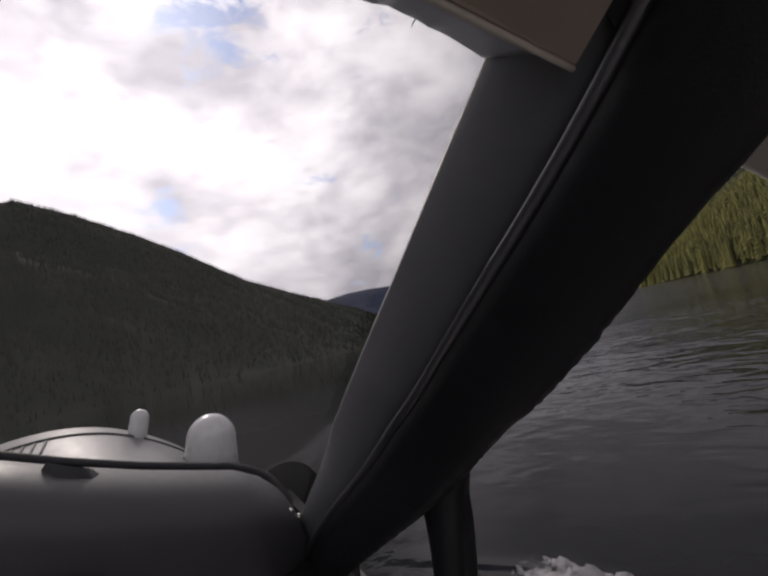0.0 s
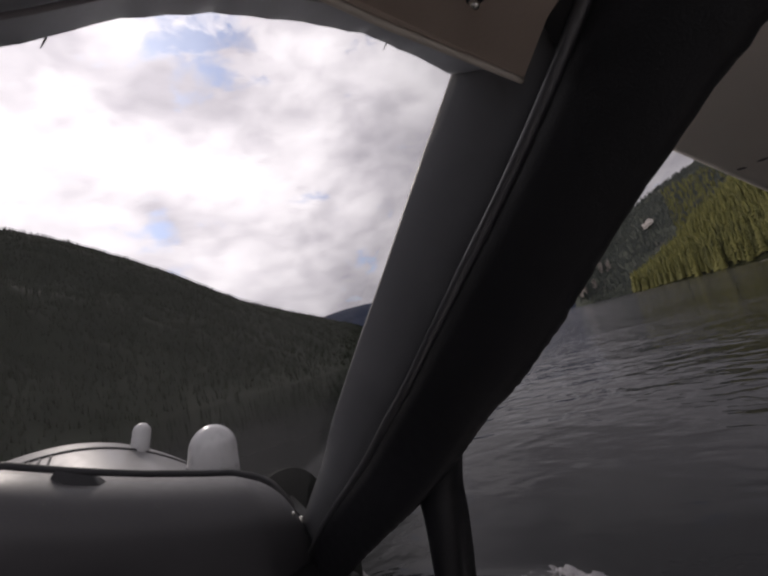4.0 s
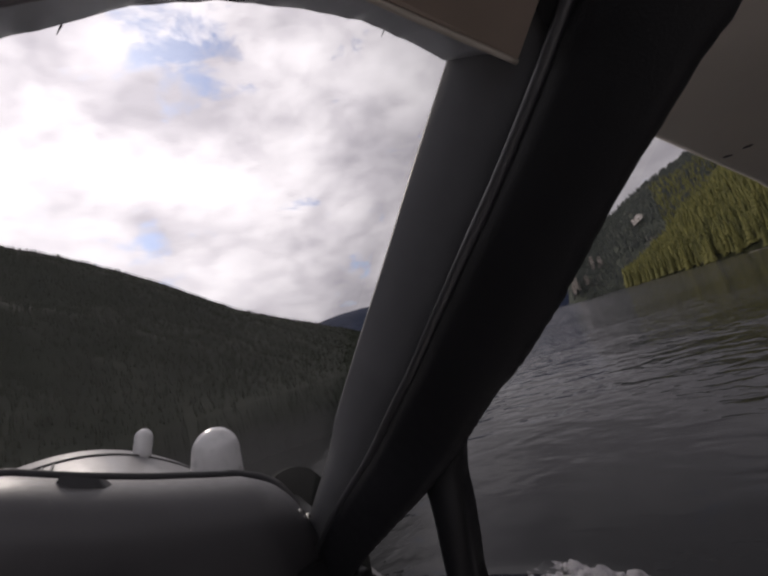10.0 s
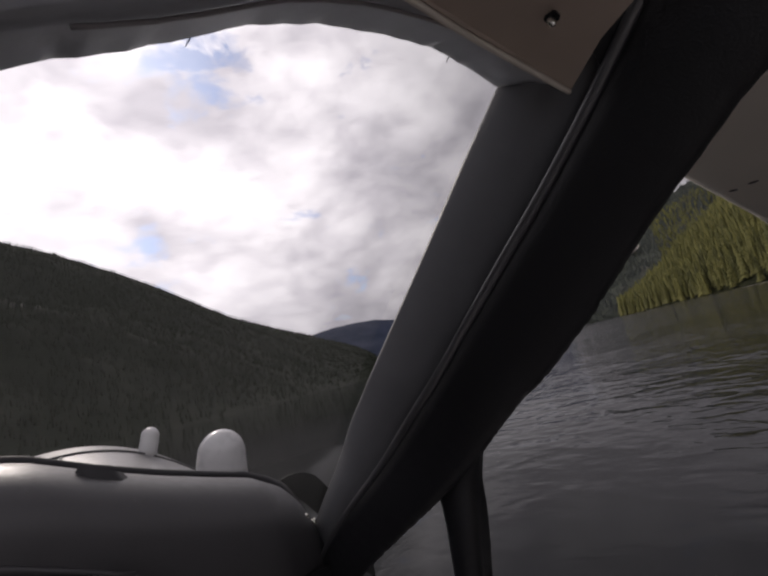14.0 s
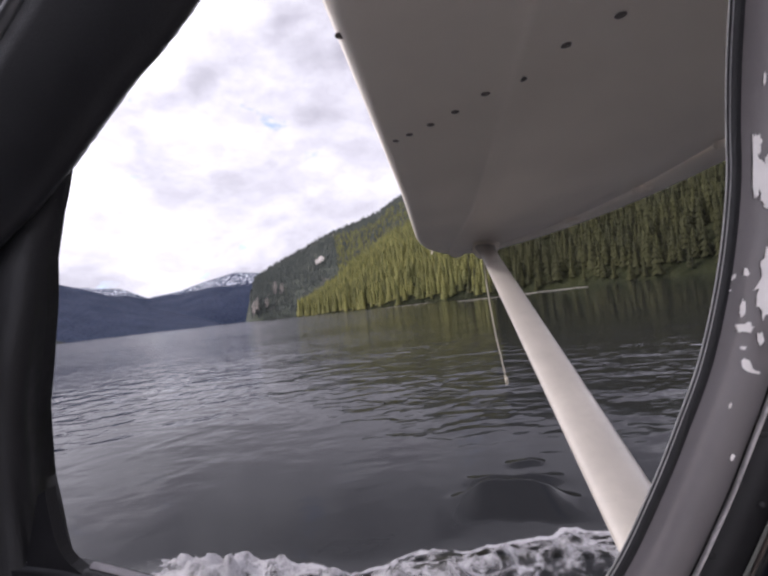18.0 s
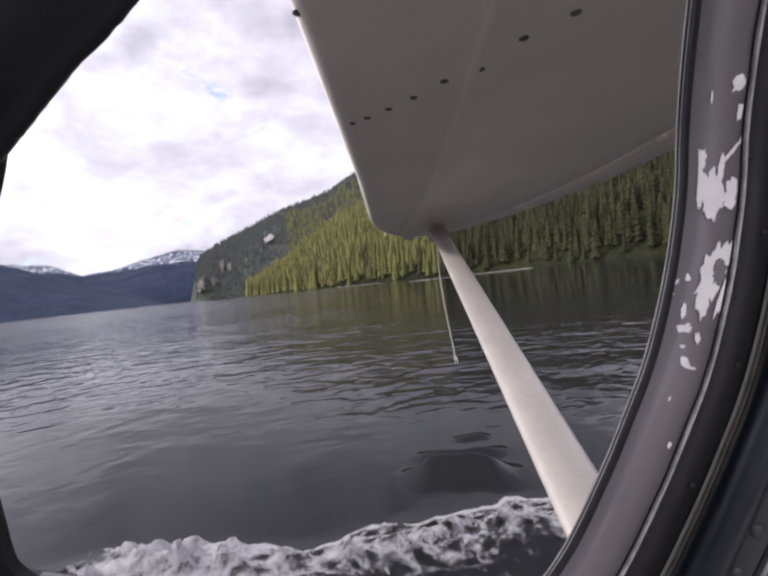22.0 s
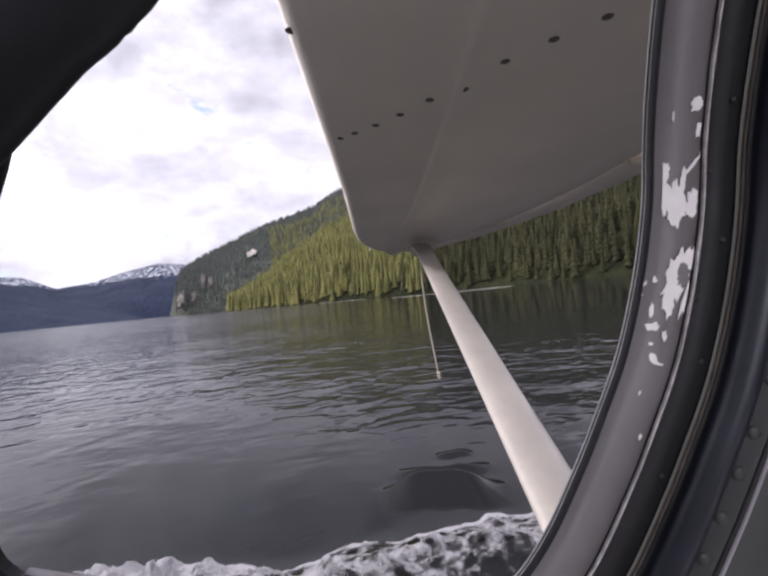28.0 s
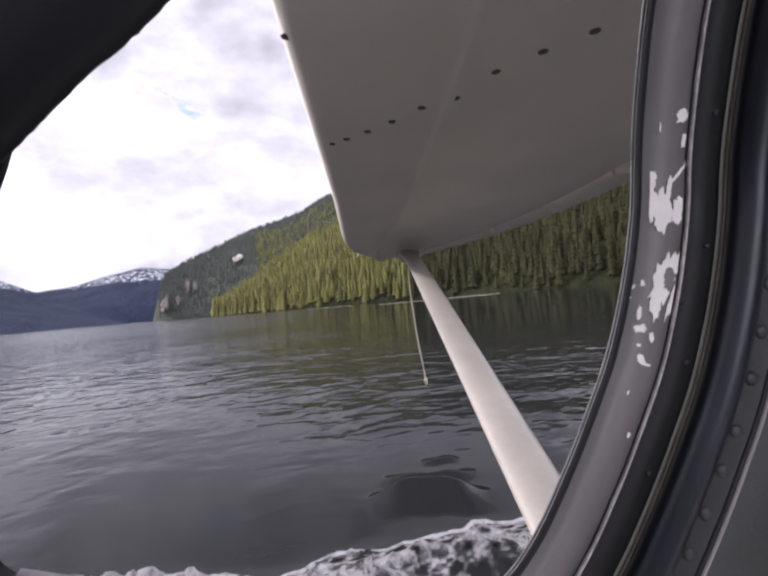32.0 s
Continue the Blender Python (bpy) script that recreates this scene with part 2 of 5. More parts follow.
def snow_tops(m, level):
    """Snow lying in broken patches above a level."""
    n, l = m.node_tree.nodes, m.node_tree.links
    b = n["Principled BSDF"]
    old = b.inputs["Base Color"].links[0].from_socket
    co, sep, t = n.new("ShaderNodeTexCoord"), n.new("ShaderNodeSeparateXYZ"), n.new("ShaderNodeTexNoise")
    l.new(co.outputs["Object"], sep.inputs[0]); l.new(co.outputs["Object"], t.inputs["Vector"])
    t.inputs["Scale"].default_value, t.inputs["Detail"].default_value, t.inputs["Roughness"].default_value = 0.04, 8, 0.75
    h = n.new("ShaderNodeMapRange")
    for k, v in (("From Min", level), ("From Max", level + 90), ("To Min", -0.2), ("To Max", 0.06)):
        h.inputs[k].default_value = v
    l.new(sep.outputs["Z"], h.inputs["Value"])
    s = n.new("ShaderNodeMath"); l.new(t.outputs["Fac"], s.inputs[0]); l.new(h.outputs[0], s.inputs[1])
    r = n.new("ShaderNodeValToRGB")
    r.color_ramp.elements[0].position, r.color_ramp.elements[1].position = 0.58, 0.62
    l.new(s.outputs[0], r.inputs[0])
    mx = n.new("ShaderNodeMix"); mx.data_type = "RGBA"
    l.new(r.outputs[0], mx.inputs["Factor"]); l.new(old, mx.inputs["A"])
    mx.inputs["B"].default_value = (0.75, 0.78, 0.84, 1)
    l.new(mx.outputs["Result"], b.inputs["Base Color"])


snow_tops(HILL_HAZE_BLUE, 225)
# HILL_ROCKY's greyed greens carry painted distance haze as well
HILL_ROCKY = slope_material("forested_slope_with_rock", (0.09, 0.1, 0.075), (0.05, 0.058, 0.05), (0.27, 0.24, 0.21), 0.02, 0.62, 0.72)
HILL_GREEN = slope_material("green_slope", (0.03, 0.033, 0.011), (0.014, 0.017, 0.008), (0.2, 0.17, 0.12), 0.03, 0.72, 0.8)
CLIFF = material("bare_pale_cliff_rock", (0.19, 0.165, 0.145), 0.9, scale=0.15, second=(0.1, 0.09, 0.08), bump=0.9, bump_scale=0.3)
SCAR = material("pale_landslip_rock", (0.6, 0.56, 0.52), 0.9, scale=0.15, second=(0.34, 0.31, 0.28), bump=0.9, bump_scale=0.3)


def chipped_paint():
    """Grey paint flaked down to pale primer along one stretch of the flange."""
    m = material("chipped_grey_paint", (0.212, 0.193, 0.195), 0.5, bump=0.1, bump_scale=250, vary=0.18)
    n, l = m.node_tree.nodes, m.node_tree.links
    b = n["Principled BSDF"]
    old = b.inputs["Base Color"].links[0].from_socket
    co = n.new("ShaderNodeTexCoord")
    t = n.new("ShaderNodeTexNoise")
    t.inputs["Scale"].default_value, t.inputs["Detail"].default_value, t.inputs["Roughness"].default_value = 36, 3, 0.5
    t.inputs["Distortion"].default_value = 0.6
    l.new(co.outputs["Object"], t.inputs["Vector"])
    sep = n.new("ShaderNodeSeparateXYZ"); l.new(co.outputs["Object"], sep.inputs[0])
    # flaking is worst where the door is grabbed: a band about 0.2 m long
    off = n.new("ShaderNodeMath"); off.operation = "ADD"; off.inputs[1].default_value = 0.075
    l.new(sep.outputs["Z"], off.inputs[0])
    ab = n.new("ShaderNodeMath"); ab.operation = "ABSOLUTE"; l.new(off.outputs[0], ab.inputs[0])
    mr = n.new("ShaderNodeMapRange")
    for k, v in (("From Min", 0.05), ("From Max", 0.15), ("To Min", -0.08), ("To Max", -0.18)):
        mr.inputs[k].default_value = v
    l.new(ab.outputs[0], mr.inputs["Value"])
    s = n.new("ShaderNodeMath"); s.operation = "ADD"
    l.new(t.outputs["Fac"], s.inputs[0]); l.new(mr.outputs[0], s.inputs[1])
    r = n.new("ShaderNodeValToRGB")
    r.color_ramp.elements[0].position, r.color_ramp.elements[1].position = 0.57, 0.585
    l.new(s.outputs[0], r.inputs[0])
    mx = n.new("ShaderNodeMix"); mx.data_type = "RGBA"
    l.new(r.outputs[0], mx.inputs["Factor"]); l.new(old, mx.inputs["A"])
    mx.inputs["B"].default_value = (0.97, 0.93, 0.9, 1)
    l.new(mx.outputs["Result"], b.inputs["Base Color"])
    return m


CHIPPED = chipped_paint()


def water_material():
    m = bpy.data.materials.new("lake_water")
    m.use_nodes = True
    n, l = m.node_tree.nodes, m.node_tree.links
    b = n["Principled BSDF"]
    b.inputs["Base Color"].default_value = (0.0112, 0.0118, 0.013, 1)
    b.inputs["Roughness"].default_value = 0.06
    b.inputs["IOR"].default_value = 1.27
    b.inputs["Specular IOR Level"].default_value = 0.2
    co = n.new("ShaderNodeTexCoord")
    last = None
    # breeze patches: rippled stretches between calm ones
    pt = n.new("ShaderNodeTexNoise"); pt.inputs["Scale"].default_value, pt.inputs["Detail"].default_value = 0.045, 2
    l.new(co.outputs["Object"], pt.inputs["Vector"])
    pr = n.new("ShaderNodeMapRange")
    for k, v in (("From Min", 0.38), ("From Max", 0.58), ("To Min", 0.5), ("To Max", 1.0)):
        pr.inputs[k].default_value = v
    l.new(pt.outputs["Fac"], pr.inputs["Value"])
    # the floats' wash smooths the water close in
    ln = n.new("ShaderNodeVectorMath"); ln.operation = "LENGTH"
    l.new(co.outputs["Object"], ln.inputs[0])
    near = n.new("ShaderNodeMapRange")
    for k, v in (("From Min", 5.8), ("From Max", 11.0), ("To Min", 0.16), ("To Max", 1.0)):
        near.inputs[k].default_value = v
    l.new(ln.outputs["Value"], near.inputs["Value"])
    # the water ahead lies calm in the lee of the mountainside
    sp, ratio = n.new("ShaderNodeSeparateXYZ"), n.new("ShaderNodeMath")
    ratio.operation = "DIVIDE"
    l.new(co.outputs["Object"], sp.inputs[0])
    l.new(sp.outputs["Y"], ratio.inputs[0]); l.new(ln.outputs["Value"], ratio.inputs[1])
    lee = n.new("ShaderNodeMapRange")
    for k, v in (("From Min", 0.69), ("From Max", 0.8), ("To Min", 1.0), ("To Max", 0.04)):
        lee.inputs[k].default_value = v
    l.new(ratio.outputs[0], lee.inputs["Value"])
    both = n.new("ShaderNodeMath"); both.operation = "MULTIPLY"
    # and so does the water under the wooded shore abeam
    side, away, shore = n.new("ShaderNodeMapRange"), n.new("ShaderNodeMapRange"), n.new("ShaderNodeMath")
    for node, vals in ((side, (0.15, -0.1, 0.0, 0.85)), (away, (12.0, 32.0, 0.0, 1.0))):
        for k, v in zip(("From Min", "From Max", "To Min", "To Max"), vals):
            node.inputs[k].default_value = v
    l.new(ratio.outputs[0], side.inputs["Value"]); l.new(ln.outputs["Value"], away.inputs["Value"])
    shore.operation = "MULTIPLY"
    l.new(side.outputs[0], shore.inputs[0]); l.new(away.outputs[0], shore.inputs[1])
    rest = n.new("ShaderNodeMath"); rest.operation = "SUBTRACT"; rest.inputs[0].default_value = 1.0
    l.new(shore.outputs[0], rest.inputs[1])
    lees = n.new("ShaderNodeMath"); lees.operation = "MULTIPLY"
    l.new(lee.outputs[0], lees.inputs[0]); l.new(rest.outputs[0], lees.inputs[1])
    l.new(pr.outputs[0], both.inputs[0]); l.new(lees.outputs[0], both.inputs[1])
    calm = n.new("ShaderNodeMath"); calm.operation = "MULTIPLY"
    l.new(both.outputs[0], calm.inputs[0]); l.new(near.outputs[0], calm.inputs[1])
    # ripples too small to tell apart far off blur the mirror
    blur = n.new("ShaderNodeMapRange")
    for k, v in (("From Min", 12.0), ("From Max", 110.0), ("To Min", 0.07), ("To Max", 0.15)):
        blur.inputs[k].default_value = v
    l.new(ln.outputs["Value"], blur.inputs["Value"])
    sheltered = n.new("ShaderNodeMapRange")
    sheltered.inputs["To Min"].default_value = 0.05
    l.new(lee.outputs[0], sheltered.inputs["Value"]); l.new(blur.outputs[0], sheltered.inputs["To Max"])
    for scale, strength, dist, stretch, rot in ((0.26, 1.0, 0.05, 1.6, 8), (0.85, 1.0, 0.1, 1.4, -6), (2.4, 0.8, 0.034, 1.5, 14)):
        mp = n.new("ShaderNodeMapping")
        mp.inputs["Scale"].default_value = (stretch, 1, 1)
        mp.inputs["Rotation"].default_value = (0, 0, radians(rot))
        t = n.new("ShaderNodeTexNoise")
        t.inputs["Scale"].default_value, t.inputs["Detail"].default_value = scale, 1.2
        t.inputs["Distortion"].default_value = 0.6
        l.new(co.outputs["Object"], mp.inputs[0]); l.new(mp.outputs[0], t.inputs["Vector"])
        bp = n.new("ShaderNodeBump")
        bp.inputs["Strength"].default_value, bp.inputs["Distance"].default_value = strength, dist
        l.new(t.outputs["Fac"], bp.inputs["Height"])
        st = n.new("ShaderNodeMath"); st.operation = "MULTIPLY"; st.inputs[1].default_value = strength
        l.new(calm.outputs[0], st.inputs[0]); l.new(st.outputs[0], bp.inputs["Strength"])
        if last:
            l.new(last.outputs[0], bp.inputs["Normal"])
        last = bp
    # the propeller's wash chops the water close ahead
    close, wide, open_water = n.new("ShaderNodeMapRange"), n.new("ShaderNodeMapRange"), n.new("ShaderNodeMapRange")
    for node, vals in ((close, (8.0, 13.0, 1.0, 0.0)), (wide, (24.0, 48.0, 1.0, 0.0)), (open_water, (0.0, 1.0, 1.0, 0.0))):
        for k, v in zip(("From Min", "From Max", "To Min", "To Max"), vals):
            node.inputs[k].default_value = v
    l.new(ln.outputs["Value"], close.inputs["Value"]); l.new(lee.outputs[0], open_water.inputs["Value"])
    chop, ct, cb = n.new("ShaderNodeMath"), n.new("ShaderNodeTexNoise"), n.new("ShaderNodeBump")
    chop.operation = "MULTIPLY"
    l.new(close.outputs[0], chop.inputs[0]); l.new(open_water.outputs[0], chop.inputs[1])
    ct.inputs["Scale"].default_value, ct.inputs["Detail"].default_value = 1.3, 3.0
    l.new(co.outputs["Object"], ct.inputs["Vector"])
    cb.inputs["Distance"].default_value = 0.2
    l.new(ct.outputs["Fac"], cb.inputs["Height"]); l.new(chop.outputs[0], cb.inputs["Strength"]); l.new(last.outputs[0], cb.inputs["Normal"])
    l.new(cb.outputs[0], b.inputs["Normal"])
    # further out ahead the dark reflection is painted in: weaker mirror, dark diffuse
    dark_ahead = n.new("ShaderNodeMath"); dark_ahead.operation = "MULTIPLY"
    l.new(ln.outputs["Value"], wide.inputs["Value"]); l.new(wide.outputs[0], dark_ahead.inputs[0]); l.new(open_water.outputs[0], dark_ahead.inputs[1])
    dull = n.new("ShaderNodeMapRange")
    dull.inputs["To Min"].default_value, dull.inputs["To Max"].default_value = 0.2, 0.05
    l.new(dark_ahead.outputs[0], dull.inputs["Value"]); l.new(dull.outputs[0], b.inputs["Specular IOR Level"])
    churned, dark_mix, share = n.new("ShaderNodeBsdfDiffuse"), n.new("ShaderNodeMixShader"), n.new("ShaderNodeMath")
    # churned is only the painted dark tone, mixed in at most 80%
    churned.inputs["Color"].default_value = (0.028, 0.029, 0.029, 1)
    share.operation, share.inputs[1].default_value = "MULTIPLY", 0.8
    l.new(dark_ahead.outputs[0], share.inputs[0]); l.new(share.outputs[0], dark_mix.inputs[0])
    l.new(b.outputs[0], dark_mix.inputs[1]); l.new(churned.outputs[0], dark_mix.inputs[2])
    l.new(dark_mix.outputs[0], n["Material Output"].inputs["Surface"])
    still = n.new("ShaderNodeMapRange")
    still.inputs["From Max"].default_value, still.inputs["To Max"].default_value = 0.85, 0.06
    l.new(shore.outputs[0], still.inputs["Value"]); l.new(sheltered.outputs[0], still.inputs["To Min"]); l.new(still.outputs[0], b.inputs["Roughness"])
    return m


def foam_material():
    """Broken white foam: a web of froth with open water between."""
    m = bpy.data.materials.new("wake_foam")
    m.use_nodes = True
    n, l = m.node_tree.nodes, m.node_tree.links
    b, out = n["Principled BSDF"], n["Material Output"]
    b.inputs["Base Color"].default_value = (0.4, 0.39, 0.405, 1)
    b.inputs["Roughness"].default_value = 0.55
    co = n.new("ShaderNodeTexCoord")
    warp = n.new("ShaderNodeTexNoise"); warp.inputs["Scale"].default_value, warp.inputs["Detail"].default_value = 2.2, 5
    l.new(co.outputs["Object"], warp.inputs["Vector"])
    vm = n.new("ShaderNodeVectorMath"); vm.operation = "MULTIPLY_ADD"
    vm.inputs[1].default_value = (0.75, 0.75, 0.75)
    l.new(warp.outputs["Color"], vm.inputs[0]); l.new(co.outputs["Object"], vm.inputs[2])
    v = n.new("ShaderNodeTexVoronoi"); v.feature = "DISTANCE_TO_EDGE"; v.inputs["Scale"].default_value = 4.4
    l.new(vm.outputs[0], v.inputs["Vector"])
    t = n.new("ShaderNodeTexNoise"); t.inputs["Scale"].default_value, t.inputs["Detail"].default_value, t.inputs["Roughness"].default_value = 6.5, 9, 0.78
    l.new(co.outputs["Object"], t.inputs["Vector"])
    sub = n.new("ShaderNodeMath"); sub.operation = "MULTIPLY_ADD"; sub.inputs[1].default_value = -0.62
    l.new(v.outputs["Distance"], sub.inputs[0]); l.new(t.outputs["Fac"], sub.inputs[2])
    at = n.new("ShaderNodeAttribute"); at.attribute_name = "froth"
    ad = n.new("ShaderNodeMath"); ad.operation = "ADD"
    l.new(sub.outputs[0], ad.inputs[0]); l.new(at.outputs["Fac"], ad.inputs[1])
    r = n.new("ShaderNodeMapRange")
    r.inputs["From Min"].default_value, r.inputs["From Max"].default_value = 0.64, 0.92
    l.new(ad.outputs[0], r.inputs["Value"])
    tr = n.new("ShaderNodeBsdfTransparent")
    mx = n.new("ShaderNodeMixShader")
    l.new(r.outputs[0], mx.inputs[0]); l.new(tr.outputs[0], mx.inputs[1]); l.new(b.outputs[0], mx.inputs[2])
    l.new(mx.outputs[0], out.inputs["Surface"])
    bp = n.new("ShaderNodeBump"); bp.inputs["Strength"].default_value, bp.inputs["Distance"].default_value = 0.8, 0.06
    l.new(ad.outputs[0], bp.inputs["Height"]); l.new(bp.outputs[0], b.inputs["Normal"])
    return m


def glass_material(name="window_glass", veil=(0.004, 0.014)):
    m = bpy.data.materials.new(name)
    m.use_nodes = True
    n, l = m.node_tree.nodes, m.node_tree.links
    out = n["Material Output"]
    n.remove(n["Principled BSDF"])
    tr, gl, mx, fr = (n.new(k) for k in ("ShaderNodeBsdfTransparent", "ShaderNodeBsdfGlossy", "ShaderNodeMixShader", "ShaderNodeFresnel"))
    gl.inputs["Roughness"].default_value = 0.02
    tr.inputs["Color"].default_value = (0.97, 0.97, 0.98, 1)
    fr.inputs["IOR"].default_value = 1.07
    l.new(fr.outputs[0], mx.inputs[0]); l.new(tr.outputs[0], mx.inputs[1]); l.new(gl.outputs[0], mx.inputs[2])
    # an added uneven translucent film lifts the darks like veiling glare
    film, mf = n.new("ShaderNodeBsdfTranslucent"), n.new("ShaderNodeMixShader")
    film.inputs["Color"].default_value = (0.8, 0.79, 0.79, 1)
    co, dt = n.new("ShaderNodeTexCoord"), n.new("ShaderNodeTexNoise")
    dt.inputs["Scale"].default_value, dt.inputs["Detail"].default_value = 14, 8
    l.new(co.outputs["Object"], dt.inputs["Vector"])
    mr = n.new("ShaderNodeMapRange")
    mr.inputs["To Min"].default_value, mr.inputs["To Max"].default_value = veil
    l.new(dt.outputs["Fac"], mr.inputs["Value"]); l.new(mr.outputs[0], mf.inputs[0])
    l.new(mx.outputs[0], mf.inputs[1]); l.new(film.outputs[0], mf.inputs[2])
    l.new(mf.outputs[0], out.inputs["Surface"])
    return m


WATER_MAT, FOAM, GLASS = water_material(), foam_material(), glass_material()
# stronger film here, standing in for glare over the mountainside
WINDSCREEN = glass_material("veiled_windscreen_glass", (0.012, 0.03))


# ---- building helpers ----
def mesh_of(name, verts, faces, mat, smooth=True):
    me = bpy.data.meshes.new(name)
    me.from_pydata([tuple(v) for v in verts], [], faces)
    me.materials.append(mat)
    if smooth:
        me.polygons.foreach_set("use_smooth", [True] * len(me.polygons))
    me.update()
    return me


def part(name, me, parent, label=""):
    ob = new(name, me)
    ob.parent = parent
    if label:
        tagged(ob, label)
    return ob


def thing(name, label, category, kind="", at=None):
    ob = new(name)
    if at is not None:
        ob.matrix_world = at
    return tagged(ob, label, category, kind=kind)


def spline(points, count, closed=False):
    """Points evenly spread along a Catmull-Rom curve."""
    p = [np.array(q, float) for q in points]
    n = len(p)
    get = (lambda i: p[i % n]) if closed else (lambda i: p[i] if 0 <= i < n else (2 * p[0] - p[1] if i < 0 else 2 * p[-1] - p[-2]))
    fine = []
    for i in range(n if closed else n - 1):
        a, b, c, d = get(i - 1), get(i), get(i + 1), get(i + 2)
        for k in range(16):
            u = k / 16
            fine.append(0.5 * (2 * b + (c - a) * u + (2 * a - 5 * b + 4 * c - d) * u * u + (3 * b - a - 3 * c + d) * u ** 3))
    fine.append(fine[0] if closed else p[-1])
    fine = np.array(fine)
    s = np.concatenate([[0], np.cumsum(np.linalg.norm(np.diff(fine, axis=0), axis=1))])
    at = np.linspace(0, s[-1], count + (1 if closed else 0))[: count]
    return np.stack([np.interp(at, s, fine[:, k]) for k in range(fine.shape[1])], axis=1)


def grid_faces(rows, cols, wrap_rows=False, wrap_cols=False):
    out = []
    for i in range(rows if wrap_rows else rows - 1):
        for j in range(cols if wrap_cols else cols - 1):
            a, b = i * cols + j, i * cols + (j + 1) % cols
            c, d = ((i + 1) % rows) * cols + (j + 1) % cols, ((i + 1) % rows) * cols + j
            out.append((a, b, c, d))
    return out


def loft(name, curves, mat, close=False, caps=False):
    """A skin through several curves of the same count; close joins the last to the first, caps closes the two ends."""
    k, n = len(curves), len(curves[0])
    verts = [tuple(c[i]) for c in curves for i in range(n)]
    faces = grid_faces(k, n, wrap_rows=close)
    if caps:
        faces += [tuple(j * n for j in range(k)), tuple(j * n + n - 1 for j in reversed(range(k)))]
    return mesh_of(name, verts, faces, mat)


def tube(name, path, radius, mat, sides=10, flat=1.0):
    """A round bar along a path; radius is a number or one for each point."""
    path = np.array(path, float)
    n = len(path)
    radius = np.broadcast_to(np.array(radius, float), (n,))
    tan = np.gradient(path, axis=0)
    tan /= np.linalg.norm(tan, axis=1)[:, None]
    ref = np.array((0.0, 0, 1)) if abs(tan[0][2]) < 0.8 else np.array((1.0, 0, 0))
    verts = []
    for i in range(n):
        a = np.cross(tan[i], ref); a /= np.linalg.norm(a)
        b = np.cross(a, tan[i])
        ref = b
        for k in range(sides):
            w = 2 * math.pi * k / sides
            verts.append(path[i] + radius[i] * (math.cos(w) * a + flat * math.sin(w) * b))
    faces = grid_faces(n, sides, wrap_cols=True)
    faces += [tuple(range(sides - 1, -1, -1)), tuple((n - 1) * sides + k for k in range(sides))]
    return mesh_of(name, verts, faces, mat)


def slab(name, outline, thick, mat, bevel=0.0):
    """A flat board from a closed outline (points in space), extruded by the vector thick."""
    bm = bmesh.new()
    lo = [bm.verts.new(p) for p in outline]
    hi = [bm.verts.new(Vector(p) + Vector(thick)) for p in outline]
    bm.faces.new(lo), bm.faces.new(list(reversed(hi)))
    n = len(lo)
    for i in range(n):
        bm.faces.new((lo[(i + 1) % n], lo[i], hi[i], hi[(i + 1) % n]))
    bmesh.ops.recalc_face_normals(bm, faces=bm.faces)
    if bevel:
        bmesh.ops.bevel(bm, geom=bm.edges[:], offset=bevel, segments=2, affect="EDGES")
    me = bpy.data.meshes.new(name)
    bm.to_mesh(me); bm.free()
    me.materials.append(mat)
    return me


def box(name, size, mat, bevel=0.004):
    bm = bmesh.new()
    bmesh.ops.create_cube(bm, size=1.0, matrix=Matrix.Diagonal((*size, 1)))
    bmesh.ops.bevel(bm, geom=bm.edges[:], offset=bevel, segments=2, affect="EDGES")
    me = bpy.data.meshes.new(name)
    bm.to_mesh(me); bm.free()
    me.materials.append(mat)
    return me


def button(name, radius, height, mat, sides=10):
    """A low domed head, axis along +z, base at the origin."""
    rings = [(1.0, 0.0), (0.96, 0.35), (0.75, 0.75), (0.4, 0.95)]
    verts = [(radius * r * math.cos(2 * math.pi * k / sides), radius * r * math.sin(2 * math.pi * k / sides), height * h) for r, h in rings for k in range(sides)]
    faces = grid_faces(len(rings), sides, wrap_cols=True) + [tuple(range((len(rings) - 1) * sides, len(rings) * sides))]
    return mesh_of(name, verts, faces, mat)

# ---- the aircraft ----
plane = thing("floatplane", "white high-wing floatplane with worn grey cabin, taxiing on water", "seaplane", at=TILT)


def wall_x(z):
    """The right cabin wall leans inward above the sill."""
    return 0.474 - 0.05 * z - 0.20 * (z + math.sqrt(z * z + 0.0016))


def on_wall(curve, inward=0.0):
    return np.array([(wall_x(z) - inward, y, z) for y, z in curve])


def offset_curve(curve, d):
    """An open curve in (y, z), moved sideways by d (to its left)."""
    c = np.array(curve, float)
    t = np.gradient(c, axis=0)
    t /= np.linalg.norm(t, axis=1)[:, None]
    return c + d * np.stack([-t[:, 1], t[:, 0]], axis=1)


